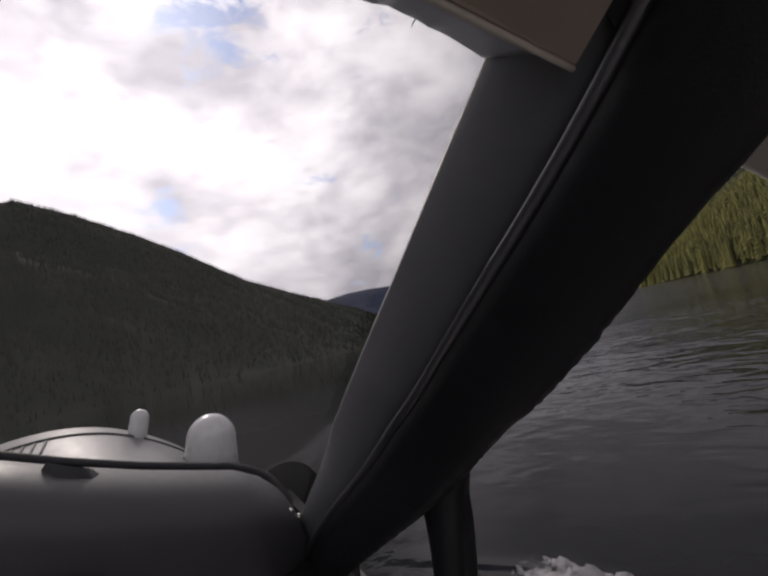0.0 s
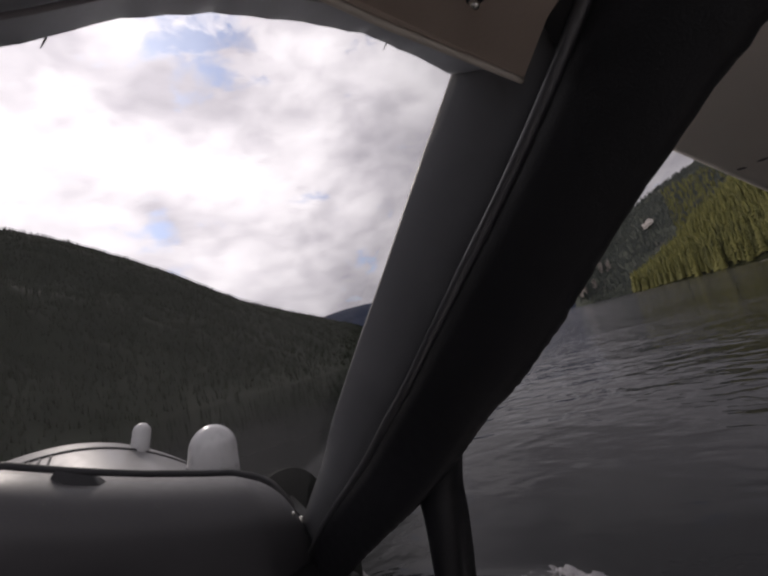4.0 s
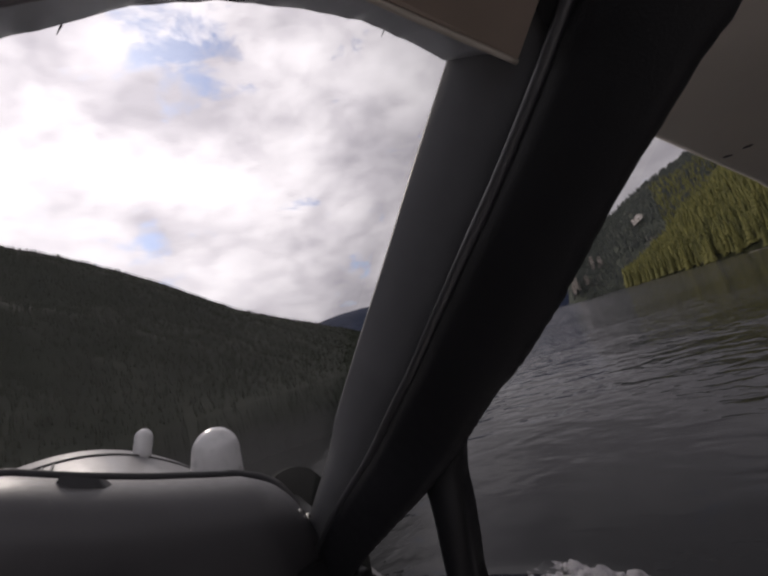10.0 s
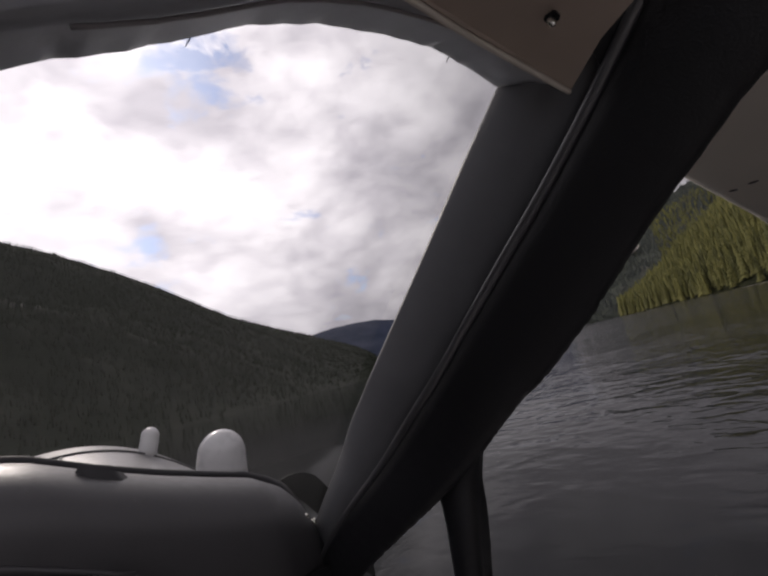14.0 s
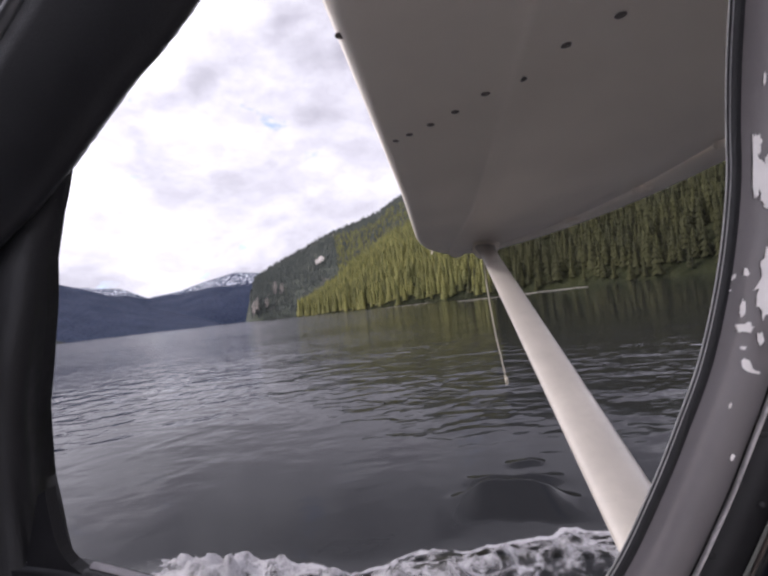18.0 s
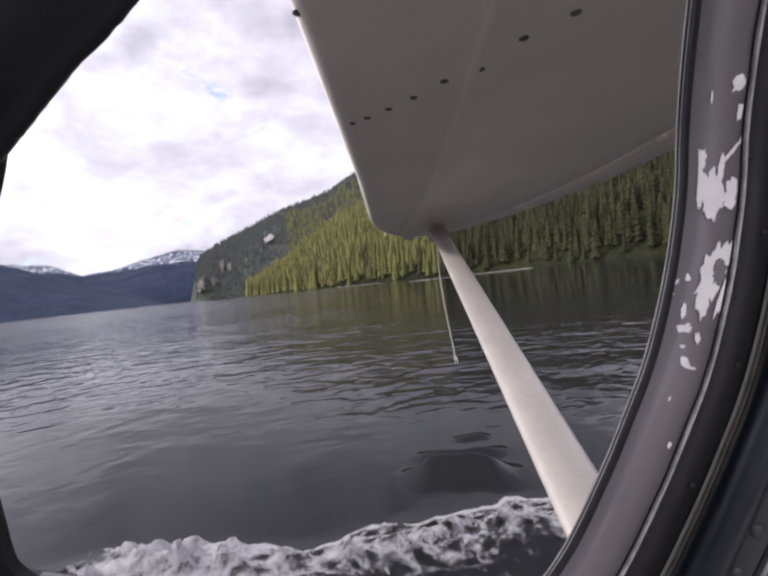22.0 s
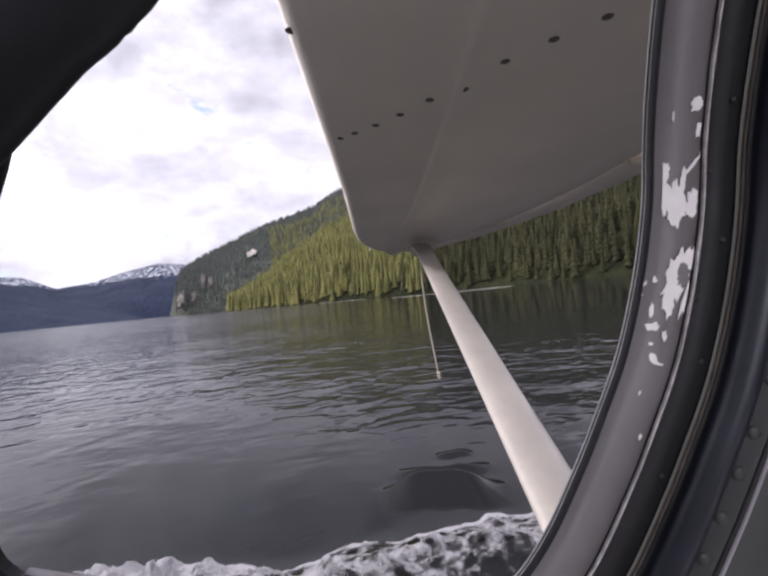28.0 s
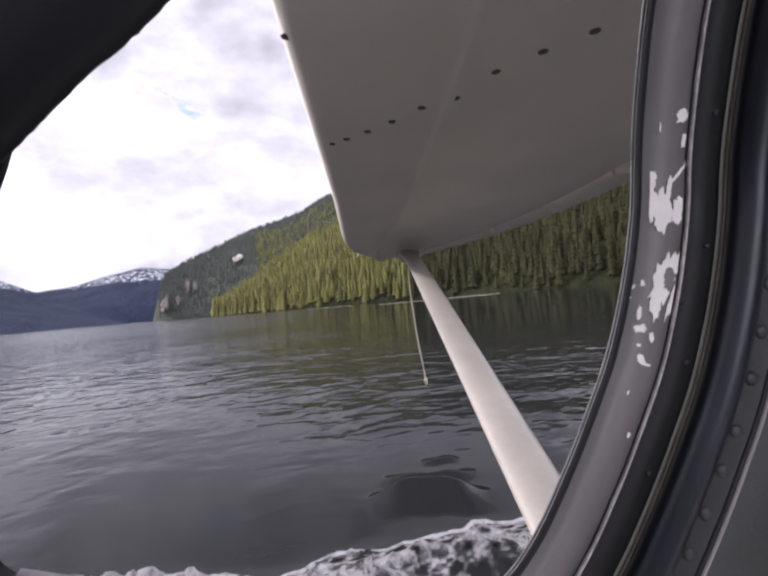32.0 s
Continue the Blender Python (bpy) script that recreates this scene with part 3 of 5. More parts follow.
# the door window's edge, from the pillar over the top, down the aft side and along the sill to the post
AFT_EDGE = spline(((-0.02, 0.294), (-0.06, 0.298), (-0.1, 0.292), (-0.16, 0.27), (-0.189, 0.235), (-0.198, 0.18), (-0.199, 0.115), (-0.204, 0.055), (-0.209, 0.0), (-0.209, -0.045), (-0.199, -0.11), (-0.181, -0.178),
                   (-0.16, -0.23), (-0.136, -0.283), (-0.102, -0.347), (-0.066, -0.39), (-0.02, -0.408), (0.05, -0.412), (0.14, -0.403), (0.255, -0.38), (0.37, -0.356), (0.43, -0.345), (0.5, -0.352), (0.58, -0.345), (0.66, -0.315), (0.73, -0.27)), 130)


def band(name, inner, outer, d_in, d_out, mat, thick=0.006, start=0):
    """A strip of sheet along the window's edge between two distances from it; d_in and d_out: how far each edge stands inboard."""
    a, b = offset_curve(AFT_EDGE, inner)[start:], offset_curve(AFT_EDGE, outer)[start:]
    return loft(name, [on_wall(a, d_in - thick), on_wall(a, d_in), on_wall(b, d_out), on_wall(b, d_out - thick)], mat, close=True, caps=True)


door = part("cabin_door", band("cabin_door", -0.052, -0.0065, 0.0, 0.004, CHIPPED, start=8), plane, "grey painted door flange with flaked chips of bare primer")
part("sealant_bead", tube("sealant_bead", on_wall(offset_curve(AFT_EDGE, 0.0046), 0.0045), 0.0006, BEAD, 6), door)
part("window_seal", band("window_seal", -0.0065, 0.004, 0.004, 0.005, RUBBER, 0.003), door, "black rubber window seal")
part("inner_bead", tube("inner_bead", on_wall(offset_curve(AFT_EDGE, 0.0022), 0.0052), 0.0006, BEAD, 6), door)
# the paint is worn to a ragged bright line along the flange's edge
ragged = [-0.0529 + 0.0014 * noise.noise((0.45 * k, 2.0, 0)) + 0.0009 * noise.noise((2.1 * k, 5.0, 0)) for k in range(len(AFT_EDGE))]
a, b = np.array([offset_curve(AFT_EDGE, ragged[k])[k] for k in range(len(AFT_EDGE))])[8:], offset_curve(AFT_EDGE, -0.0545)[8:]
part("worn_edge", loft("worn_edge", [on_wall(a, 0.002), on_wall(a, 0.0046), on_wall(b, 0.0052), on_wall(b, -0.001)], WORN, close=True, caps=True), door, "bright ragged metal edge worn through the paint")
part("channel", band("channel", -0.092, -0.0545, -0.006, -0.004, CHARCOAL, start=8), door, "dark riveted door channel")
part("outer_edge", band("outer_edge", -0.0938, -0.092, 0.001, 0.002, TAN_EDGE, 0.004, start=8), door, "brown worn metal edge")
part("weatherstrip", tube("weatherstrip", on_wall(offset_curve(AFT_EDGE, -0.113)[9:], 0.006), 0.0165, NAVY, 12), door, "dark blue rubber weatherstrip")

# patches where the paint has flaked off: distance along the flange, across it, length, width, lean in degrees
RIM = offset_curve(AFT_EDGE, -0.0325)
MIDDLE, STEP = 38.1, 0.0137


def flake(name, s, w, long, wide, lean, seed, mat, inward):
    g = random.Random(seed)
    count = 44
    rr = [1 + 0.42 * noise.noise((1.8 * math.cos(a), 1.8 * math.sin(a), seed * 3.7)) + 0.3 * noise.noise((4.5 * math.cos(a), 4.5 * math.sin(a), seed * 5.1)) + g.uniform(-0.09, 0.09) for a in np.linspace(0, 2 * math.pi, count, endpoint=False)]
    verts = []
    for k in range(count):
        a, r = 2 * math.pi * k / count, rr[k]
        u, v = r * long / 2 * math.cos(a), r * wide / 2 * math.sin(a)
        c, d = math.cos(math.radians(lean)), math.sin(math.radians(lean))
        ss, ww = s + u * c - v * d, w + u * d + v * c
        ww = min(max(ww, -0.0185), 0.0185)
        i = MIDDLE + ss / STEP
        q = [float(np.interp(i, np.arange(len(RIM)), offset_curve(AFT_EDGE, -0.0325 - ww)[:, n])) for n in (0, 1)]
        verts.append((wall_x(q[1]) - 0.004 * (0.5 - ww / 0.039) - inward, *q))
    n = len(verts)
    verts += [(x + 0.0008, y, z) for x, y, z in verts]
    faces = [tuple(range(n))] + [(k, (k + 1) % n, n + (k + 1) % n, n + k) for k in range(n)]
    return mesh_of(name, verts, faces, mat, smooth=False)


for k, (s, w, long, wide, lean) in enumerate((
        (-0.110, 0.0125, 0.013, 0.010, 0), (-0.103, -0.010, 0.009, 0.002, 0), (-0.089, 0.0155, 0.011, 0.005, 0), (-0.057, -0.0155, 0.014, 0.008, 5),
        (-0.037, -0.0165, 0.044, 0.005, 3), (-0.030, -0.0045, 0.042, 0.017, 8), (-0.048, 0.002, 0.024, 0.005, -8), (-0.060, 0.011, 0.024, 0.003, -42),
        (-0.028, 0.0125, 0.022, 0.0125, 0), (0.022, 0.0125, 0.026, 0.016, -30), (0.036, 0.005, 0.05, 0.022, -12), (0.058, 0.001, 0.036, 0.012, 2), (0.058, 0.0165, 0.034, 0.005, -6),
        (0.044, -0.0175, 0.006, 0.006, 0), (0.073, -0.0145, 0.013, 0.005, 5), (0.088, -0.010, 0.008, 0.016, 10), (0.094, 0.004, 0.010, 0.005, 20), (0.150, -0.004, 0.005, 0.002, 0), (0.19, 0.012, 0.006, 0.003, 0))):
    part("bare_patch", flake("bare_patch", s, w, long, wide, lean, k, PRIMER, 0.0012), door)
part("paint_island", flake("paint_island", 0.036, 0.0105, 0.02, 0.0115, 0, 31, CHIPPED, 0.0022), door)

RIVET = button("rivet", 0.0072, 0.0035, WALL_GREY, 12)
RIVET_DARK = button("channel_rivet", 0.0036, 0.0016, CHARCOAL)


def stud(name, me, curve, i, inward, parent):
    y, z = curve[i]
    n = Vector((-1.0, 0, -0.4 if z > 0 else -0.05)).normalized()
    ob = part(name, me, parent)
    ob.matrix_local = Matrix.Translation((wall_x(z) - inward, y, z)) @ n.to_track_quat("Z", "Y").to_matrix().to_4x4()
    return ob


for k, i in enumerate(range(30, 108, 4)):
    stud("channel_rivet", RIVET_DARK, offset_curve(AFT_EDGE, -0.064 if k % 2 else -0.082), i, -0.005, door)

# ---- side wall behind the door ----
wall = part("side_wall", band("side_wall", -0.34, -0.1, -0.002, 0.002, WALL_GREY, 0.02, start=10), plane, "dark grey riveted cabin side panel")
part("panel_gap", tube("panel_gap", on_wall(offset_curve(AFT_EDGE, -0.163)[11:], 0.0005), 0.003, RUBBER, 6), wall)
part("panel_lip", tube("panel_lip", on_wall(offset_curve(AFT_EDGE, -0.168)[11:], 0.001), 0.0025, GREY, 6), wall)
for i in range(34, 108, 3):
    stud("rivet", RIVET, offset_curve(AFT_EDGE, -0.146), i, 0.001, wall)
aft = [(wall_x(z), y, z) for y, z in ((-0.40, 0.36), (-0.40, -0.9), (-1.3, -0.9), (-1.3, 0.36))]
part("aft_wall_panel", slab("aft_wall_panel", aft, (0.02, 0, 0), WALL_GREY), wall)
part("lower_wall_panel", slab("lower_wall_panel", [(0.495, y, z) for y, z in ((-0.42, -0.575), (0.9, -0.575), (0.9, -0.95), (-0.42, -0.95))], (0.02, 0, 0), WALL_GREY), wall)

# ---- window post, rail and quarter window ----
POST = spline(((0.425, 0.045), (0.428, 0.0), (0.431, -0.04), (0.431, -0.08), (0.434, -0.12), (0.442, -0.2), (0.445, -0.28), (0.448, -0.34), (0.455, -0.38)), 40)


def bar(name, curve, half, depth, mat, outboard=0.0):
    """A moulded bar on the wall: half its width and how far it stands inboard, along the curve; outboard sets its aft edge back towards the pane."""
    outboard = np.broadcast_to(outboard, (len(curve),))
    half, depth = np.broadcast_to(half, (len(curve),)), np.broadcast_to(depth, (len(curve),))
    t = np.gradient(np.array(curve), axis=0)
    t /= np.linalg.norm(t, axis=1)[:, None]
    side = np.stack([-t[:, 1], t[:, 0]], axis=1)
    lines = []
    for a, d in ((-1, -0.01), (-1, 0.35), (-0.8, 0.8), (-0.35, 1.0), (0.35, 1.0), (0.8, 0.8), (1, 0.35), (1, -0.01)):
        c = np.array(curve) + a * half[:, None] * side
        back = outboard * max(-a, 0) ** 2
        c[:, 0] += 1.2 * back
        lines.append([on_wall(c[i:i + 1], (depth[i] * d if d > 0 else -0.012) - back[i])[0] for i in range(len(c))])
    return loft(name, lines, mat, close=True, caps=True)


half = np.interp(POST[:, 1], (-0.38, -0.34, -0.28, -0.2, -0.12, -0.08, -0.04, 0.0, 0.045), (0.07, 0.053, 0.0435, 0.04, 0.0405, 0.042, 0.0445, 0.052, 0.07))
frame_bar = part("window_post", bar("window_post", POST, half, np.interp(np.linspace(0, 1, 40), (0, 0.12, 0.45, 1), (-0.004, 0.0, 0.014, 0.016)), BLACK, np.interp(POST[:, 1], (-0.38, -0.33, -0.28, -0.2, -0.15, -0.08, -0.02, 0.03), (0.03, 0.05, 0.065, 0.06, 0.045, 0.031, 0.02, 0))), plane, "black rubber-covered post between door window and quarter window")
SILL = spline(((0.47, -0.345), (0.41, -0.351), (0.37, -0.358), (0.32, -0.37), (0.255, -0.386), (0.14, -0.41), (0.03, -0.412), (-0.04, -0.395)), 40)
sill_rail = part("window_sill_rail", bar("window_sill_rail", SILL, 0.008, 0.012, BLACK), plane, "black rounded rail along the window sill")
part("sill_bead", tube("sill_bead", on_wall(offset_curve(SILL, -0.0075)[7:], -0.004), 0.0042, GREY, 8), sill_rail, "pale worn bead along the sill rail")
corner = on_wall(np.concatenate([spline(((0.409, -0.27), (0.407, -0.29), (0.399, -0.325), (0.384, -0.344), (0.35, -0.363), (0.31, -0.374)), 18), [(0.31, -0.38), (0.44, -0.38), (0.432, -0.33), (0.417, -0.275)]]), 0.008)
part("post_foot", slab("post_foot", [tuple(q) for q in corner], (0.012, 0, 0), BLACK), frame_bar)
QSILL = spline(((0.50, -0.402), (0.56, -0.385), (0.63, -0.352), (0.69, -0.312), (0.715, -0.27), (0.712, -0.22)), 30)
qrail = part("quarter_window_rail", bar("quarter_window_rail", QSILL, 0.014, 0.02, BLACK), plane)
part("rail_bead", tube("rail_bead", on_wall(offset_curve(QSILL, 0.013)[:20], 0.012), 0.003, GREY, 6), qrail, "pale worn bead along the rail")
low = [(wall_x(-0.4) + 0.006, y, z) for y, z in ((0.98, -0.1), (0.72, -0.215), (0.725, -0.27), (0.70, -0.325), (0.64, -0.365), (0.565, -0.4), (0.50, -0.42), (0.50, -0.6), (0.98, -0.6))]
part("front_sidewall", slab("front_sidewall", low, (0.02, 0, 0), WALL_GREY), plane)

# fuselage skin with bolts, seen through the quarter window
skin = part("fuselage_skin", slab("fuselage_skin", [(0.56, 0.62, -0.42), (0.6, 0.60, -0.5), (0.62, 0.95, -0.5), (0.58, 0.95, -0.24), (0.565, 0.74, -0.30)], (0.01, 0, 0), COWL), plane, "pale outer skin with bolts")
BOLT = button("bolt", 0.008, 0.009, DARK_HOLE, 8)
for y, z in ((0.713, -0.292), (0.751, -0.319), (0.694, -0.347), (0.638, -0.375), (0.682, -0.391)):
    b = part("bolt", BOLT, skin)
    b.matrix_local = Matrix.Translation((0.575, y, z - 0.02)) @ Vector((-1, 0, 0.2)).to_track_quat("Z", "Y").to_matrix().to_4x4()

# ---- windscreen pillar ----
LOW_EDGE = spline(((-0.12, 0.3), (-0.065, 0.297), (-0.03, 0.284), (0.008, 0.26), (0.045, 0.234), (0.07, 0.216), (0.1, 0.192), (0.14, 0.16), (0.172, 0.135), (0.228, 0.096), (0.27, 0.071), (0.31, 0.043), (0.375, -0.004), (0.446, -0.053), (0.534, -0.108), (0.62, -0.162), (0.7, -0.218), (0.8, -0.31)), 150)
TOP_EDGE = spline(((-0.11, 0.43), (-0.04, 0.4), (0.03, 0.353), (0.09, 0.307), (0.15, 0.265), (0.21, 0.226), (0.29, 0.173), (0.365, 0.123), (0.45, 0.07), (0.526, 0.02), (0.6, -0.03), (0.676, -0.082), (0.75, -0.138), (0.86, -0.235)), 150)
FRONT_EDGE = spline(((0.06, 0.42), (0.152, 0.36), (0.23, 0.311), (0.34, 0.24), (0.45, 0.17), (0.55, 0.105), (0.64, 0.043), (0.73, -0.035), (0.81, -0.11), (0.87, -0.18)), 150)


def between(a, b, u):
    return a * (1 - u) + b * u


# the padding's edge is frayed
LOW_EDGE[:, 1] += [0.0014 * noise.noise((0.9 * k, 1.7, 0)) + 0.0008 * noise.noise((3.3 * k, 4.1, 0)) for k in range(len(LOW_EDGE))]


def padded(u, d):
    return on_wall(between(LOW_EDGE, TOP_EDGE, u), d)


lines = [padded(u, d) for u, d in ((0.2, -0.012), (0.09, 0.004), (0.02, 0.014), (0.0, 0.02), (0.04, 0.026), (0.12, 0.029), (0.4, 0.031), (0.7, 0.0285), (0.84, 0.0272), (0.9, 0.02), (0.95, 0.008), (0.99, 0.002), (0.99, -0.008))]
pillar = part("windscreen_pillar", loft("windscreen_pillar", lines, BLACK, close=True, caps=True), plane, "thick black padded windscreen pillar")
roll = [on_wall(between(LOW_EDGE, TOP_EDGE, u), d) for u, d in ((0.86, 0.018), (0.88, 0.0262), (0.91, 0.0282), (0.945, 0.0282), (0.97, 0.0262), (0.99, 0.022), (1.005, 0.0165), (1.012, 0.009), (1.012, 0.001), (0.95, -0.004))]
part("pillar_roll", loft("pillar_roll", roll, PIPING, close=True, caps=True), pillar, "shiny rolled front edge of the black padding, lightened for its highlight")
s = part("pillar_screw", button("pillar_screw", 0.003, 0.0016, CHARCOAL), pillar)
s.matrix_local = Matrix.Translation((0.352, 0.118, 0.222)) @ Vector((-1, -0.2, -0.3)).to_track_quat("Z", "Y").to_matrix().to_4x4()
lines = [on_wall(TOP_EDGE, 0.003), on_wall(between(TOP_EDGE, FRONT_EDGE, 0.94), 0.003), on_wall(FRONT_EDGE, -0.002), on_wall(FRONT_EDGE, -0.02), on_wall(TOP_EDGE, -0.015)]
part("windscreen_side_trim", loft("windscreen_side_trim", lines, PILLAR_GREY, close=True, caps=True), plane, "flat dark grey windscreen side trim")

# ---- roof over the window, header, overhead board ----
lines = []
for u, d in ((0.0, 0.002), (0.2, 0.02), (0.6, 0.05), (1.0, 0.09)):
    lines.append([(wall_x(0.296 + 0.15 * u) - d, y, 0.296 + 0.15 * u - 0.1 * max(-y - 0.2, 0)) for y in np.linspace(0.07, -1.3, 26)])
part("roof_rail", loft("roof_rail", lines, BLACK), plane, "black padded rail along the roof edge")
ARCH = spline(((-0.16, 0.40, 0.16), (-0.11, 0.29, 0.235), (-0.06, 0.25, 0.283), (-0.016, 0.221, 0.305), (0.036, 0.199, 0.321), (0.083, 0.176, 0.337), (0.125, 0.163, 0.347), (0.17, 0.155, 0.354), (0.22, 0.149, 0.359), (0.27, 0.149, 0.359), (0.315, 0.15, 0.357)), 60)
back = ARCH + np.stack([np.zeros(60), -0.055 - 0.02 * np.linspace(1, 0, 60), -0.012 - 0.02 * np.linspace(0, 1, 60)], axis=1)
ARCH[:, 2] += 0.001 * np.sin(np.arange(60) * 2.1) * np.sin(np.arange(60) * 0.73)
up = ARCH + np.array((0, 0.0, 0.03))
header = part("windscreen_header", loft("windscreen_header", [ARCH, between(ARCH, back, 0.5) + (0, 0, 0.004), back, back + (0, 0, 0.05), up], HEADER, close=True, caps=True), plane, "blue-grey windscreen header with ragged edge")
part("header_seam", tube("header_seam", between(ARCH, back, 0.62)[28:56] - (0, 0, 0.0005), 0.0012, GREY, 6), header)
rng = random.Random(4)
for k in (34, 52):
    p = ARCH[k]
    q = [p, p + (rng.uniform(-0.002, 0.002), 0.001, -0.002), p + (rng.uniform(-0.003, 0.003), 0.002, -0.004 - 0.002 * rng.random())]
    part("sealant_tag", tube("sealant_tag", q, (0.0005, 0.0004, 0.0002), RUBBER, 5), header)
board = part("overhead_board", slab("overhead_board", [(-0.45, 0.10, 0.335), (0.06, 0.10, 0.318), (0.165, 0.096, 0.311), (0.294, 0.089, 0.309), (0.256, 0.052, 0.31), (0.225, 0.0, 0.312), (0.2, -0.5, 0.33), (-0.45, -0.5, 0.36)], (0, 0, 0.006), BEIGE, 0.0015), plane, "beige overhead board with pale edge")
part("board_edge", tube("board_edge", spline(((0.10, 0.0995, 0.315), (0.165, 0.0975, 0.312), (0.23, 0.094, 0.3105), (0.2935, 0.0905, 0.3095)), 14), 0.0022, BEIGE_EDGE, 6), board, "pale edge trim")
latch = part("latch", box("latch", (0.007, 0.007, 0.004), BLACK, 0.001), board)
latch.matrix_local = pose(0.2, 0.06, 0.305)
k = part("latch_pin", button("latch_pin", 0.0022, 0.005, CHROME), latch)
k.matrix_local = pose(-0.001, 0.001, -0.001, 165)

# ---- glare shield ----
def ridge_z(x):
    return float(np.interp(x, (-1.0, -0.6, -0.2, 0.03, 0.124, 0.223, 0.3, 0.38, 0.43, 0.456, 0.48, 0.503, 0.515), (-0.1, 0.1, 0.15, 0.105, 0.064, 0.026, 0.0, -0.026, -0.055, -0.082, -0.131, -0.207, -0.3)))


xs = np.concatenate([np.linspace(-0.95, 0.36, 50), np.linspace(0.375, 0.515, 22)])
lines = []
for dy, dz in ((0.0, -0.02), (0.0, 0.0), (-0.03, 0.004), (-0.07, 0.0), (-0.11, -0.014), (-0.145, -0.04), (-0.165, -0.08), (-0.172, -0.14), (-0.165, -0.2), (-0.15, -0.4)):
    lines.append([(x, 0.92 + dy * (1 - 2.5 * max(x - 0.36, 0)), ridge_z(x) + dz) for x in xs])
shield = part("glare_shield", loft("glare_shield", lines, SHIELD), plane, "dark padded glare shield over the instrument panel")
part("windscreen_seal", tube("windscreen_seal", [(x, 0.927, ridge_z(x) + 0.004) for x in xs], np.interp(xs, (0.36, 0.43, 0.48, 0.515), (0.0105, 0.016, 0.028, 0.032)), RUBBER, 10), shield, "black rubber seal at the windscreen's foot")
peg = part("vent_cap", loft("vent_cap", [[(0.124 + a * (1 - 0.25 * h), 0.845 + b * (1 - 0.4 * h), 0.056 + 0.014 * h - 0.36 * a) for a, b in ((-0.04, 0), (-0.02, -0.018), (0.02, -0.018), (0.04, 0), (0.02, 0.018), (-0.02, 0.018), (-0.04, 0))] for h in (0, 1, 1.25)], RUBBER, caps=False), shield, "small black vent cap")
for dx, dz in ((0.0, 0.0), (0.012, -0.02), (-0.006, 0.028), (0.004, 0.045), (-0.012, 0.06), (0.016, -0.045)):
    c = part("seal_clip", button("seal_clip", 0.006, 0.006, CHROME, 8), shield)
    c.matrix_local = Matrix.Translation((0.458 + dx, 0.81, -0.172 + dz)) @ Vector((-0.6, -0.8, 0.2)).to_track_quat("Z", "Y").to_matrix().to_4x4()
# dark plate at the corner, enlarged to darken the bright water behind it
corner = [(x, 0.945, z) for x, z in spline(((0.435, -0.088), (0.468, -0.064), (0.5, -0.056), (0.535, -0.06), (0.57, -0.08), (0.6, -0.12)), 12)] + [(0.6, 0.945, -0.3), (0.5, 0.945, -0.3)]
part("corner_cover", slab("corner_cover", corner, (0, 0.012, 0), CORNER), shield, "dark corner plate at the windscreen's foot, enlarged to cover bright water")
part("panel_lip", tube("panel_lip", spline(((-0.25, 0.755, 0.07), (-0.05, 0.752, 0.012), (0.06, 0.75, -0.035), (0.15, 0.752, -0.085), (0.2, 0.76, -0.13)), 20), 0.006, SHIELD, 8), shield)
part("panel_face", slab("panel_face", [(-0.95, 0.765, -0.05), (0.48, 0.765, -0.2), (0.49, 0.72, -0.75), (-0.95, 0.72, -0.75)], (0, 0.02, 0), BLACK), shield)

display = part("panel_display", box("panel_display", (0.3, 0.02, 0.12), SHIELD, 0.006), shield, "grey framed instrument display")
display.matrix_local = pose(-0.025, 0.73, -0.075, 0, 17, 0)
part("display_screen", box("display_screen", (0.27, 0.006, 0.095), BLACK, 0.002), display).matrix_local = pose(0, -0.01, -0.006)
part("display_rim", tube("display_rim", [(-0.14, -0.012, 0.052), (0.14, -0.012, 0.052), (0.146, -0.012, 0.046), (0.146, -0.012, -0.05)], 0.003, GREY, 6), display, "pale rim")

# ---- nose cowling ----
def cowl_z(x, y):
    fall = 0.9 * max(y - 1.3, 0) ** 2 * 6
    return 0.113 - 0.2 * max(1.36 - y, 0) - (1.42 if x > 0.12 else 0.95) * (x - 0.12) ** 2 - fall


ys = [0.95, 1.05, 1.15, 1.22, 1.3, 1.36, 1.42, 1.5, 1.58]
cx = np.linspace(-0.45, 0.47, 46)
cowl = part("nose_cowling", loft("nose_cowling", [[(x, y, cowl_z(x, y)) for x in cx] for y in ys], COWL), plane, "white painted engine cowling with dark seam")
part("cowl_seam", tube("cowl_seam", [(x, 1.235, cowl_z(x, 1.235) + 0.001) for x in cx], 0.0045, RUBBER, 8, 0.7), cowl, "black seam strip")
for i in range(9):
    x0 = -0.03 + 0.019 * i
    part("louvre", tube("louvre", [(x0 - 0.02 * u, 1.225 - 0.1 * u, cowl_z(x0 - 0.02 * u, 1.225 - 0.1 * u) + 0.001) for u in np.linspace(0, 1, 4)], 0.0028, RUBBER, 6), cowl)


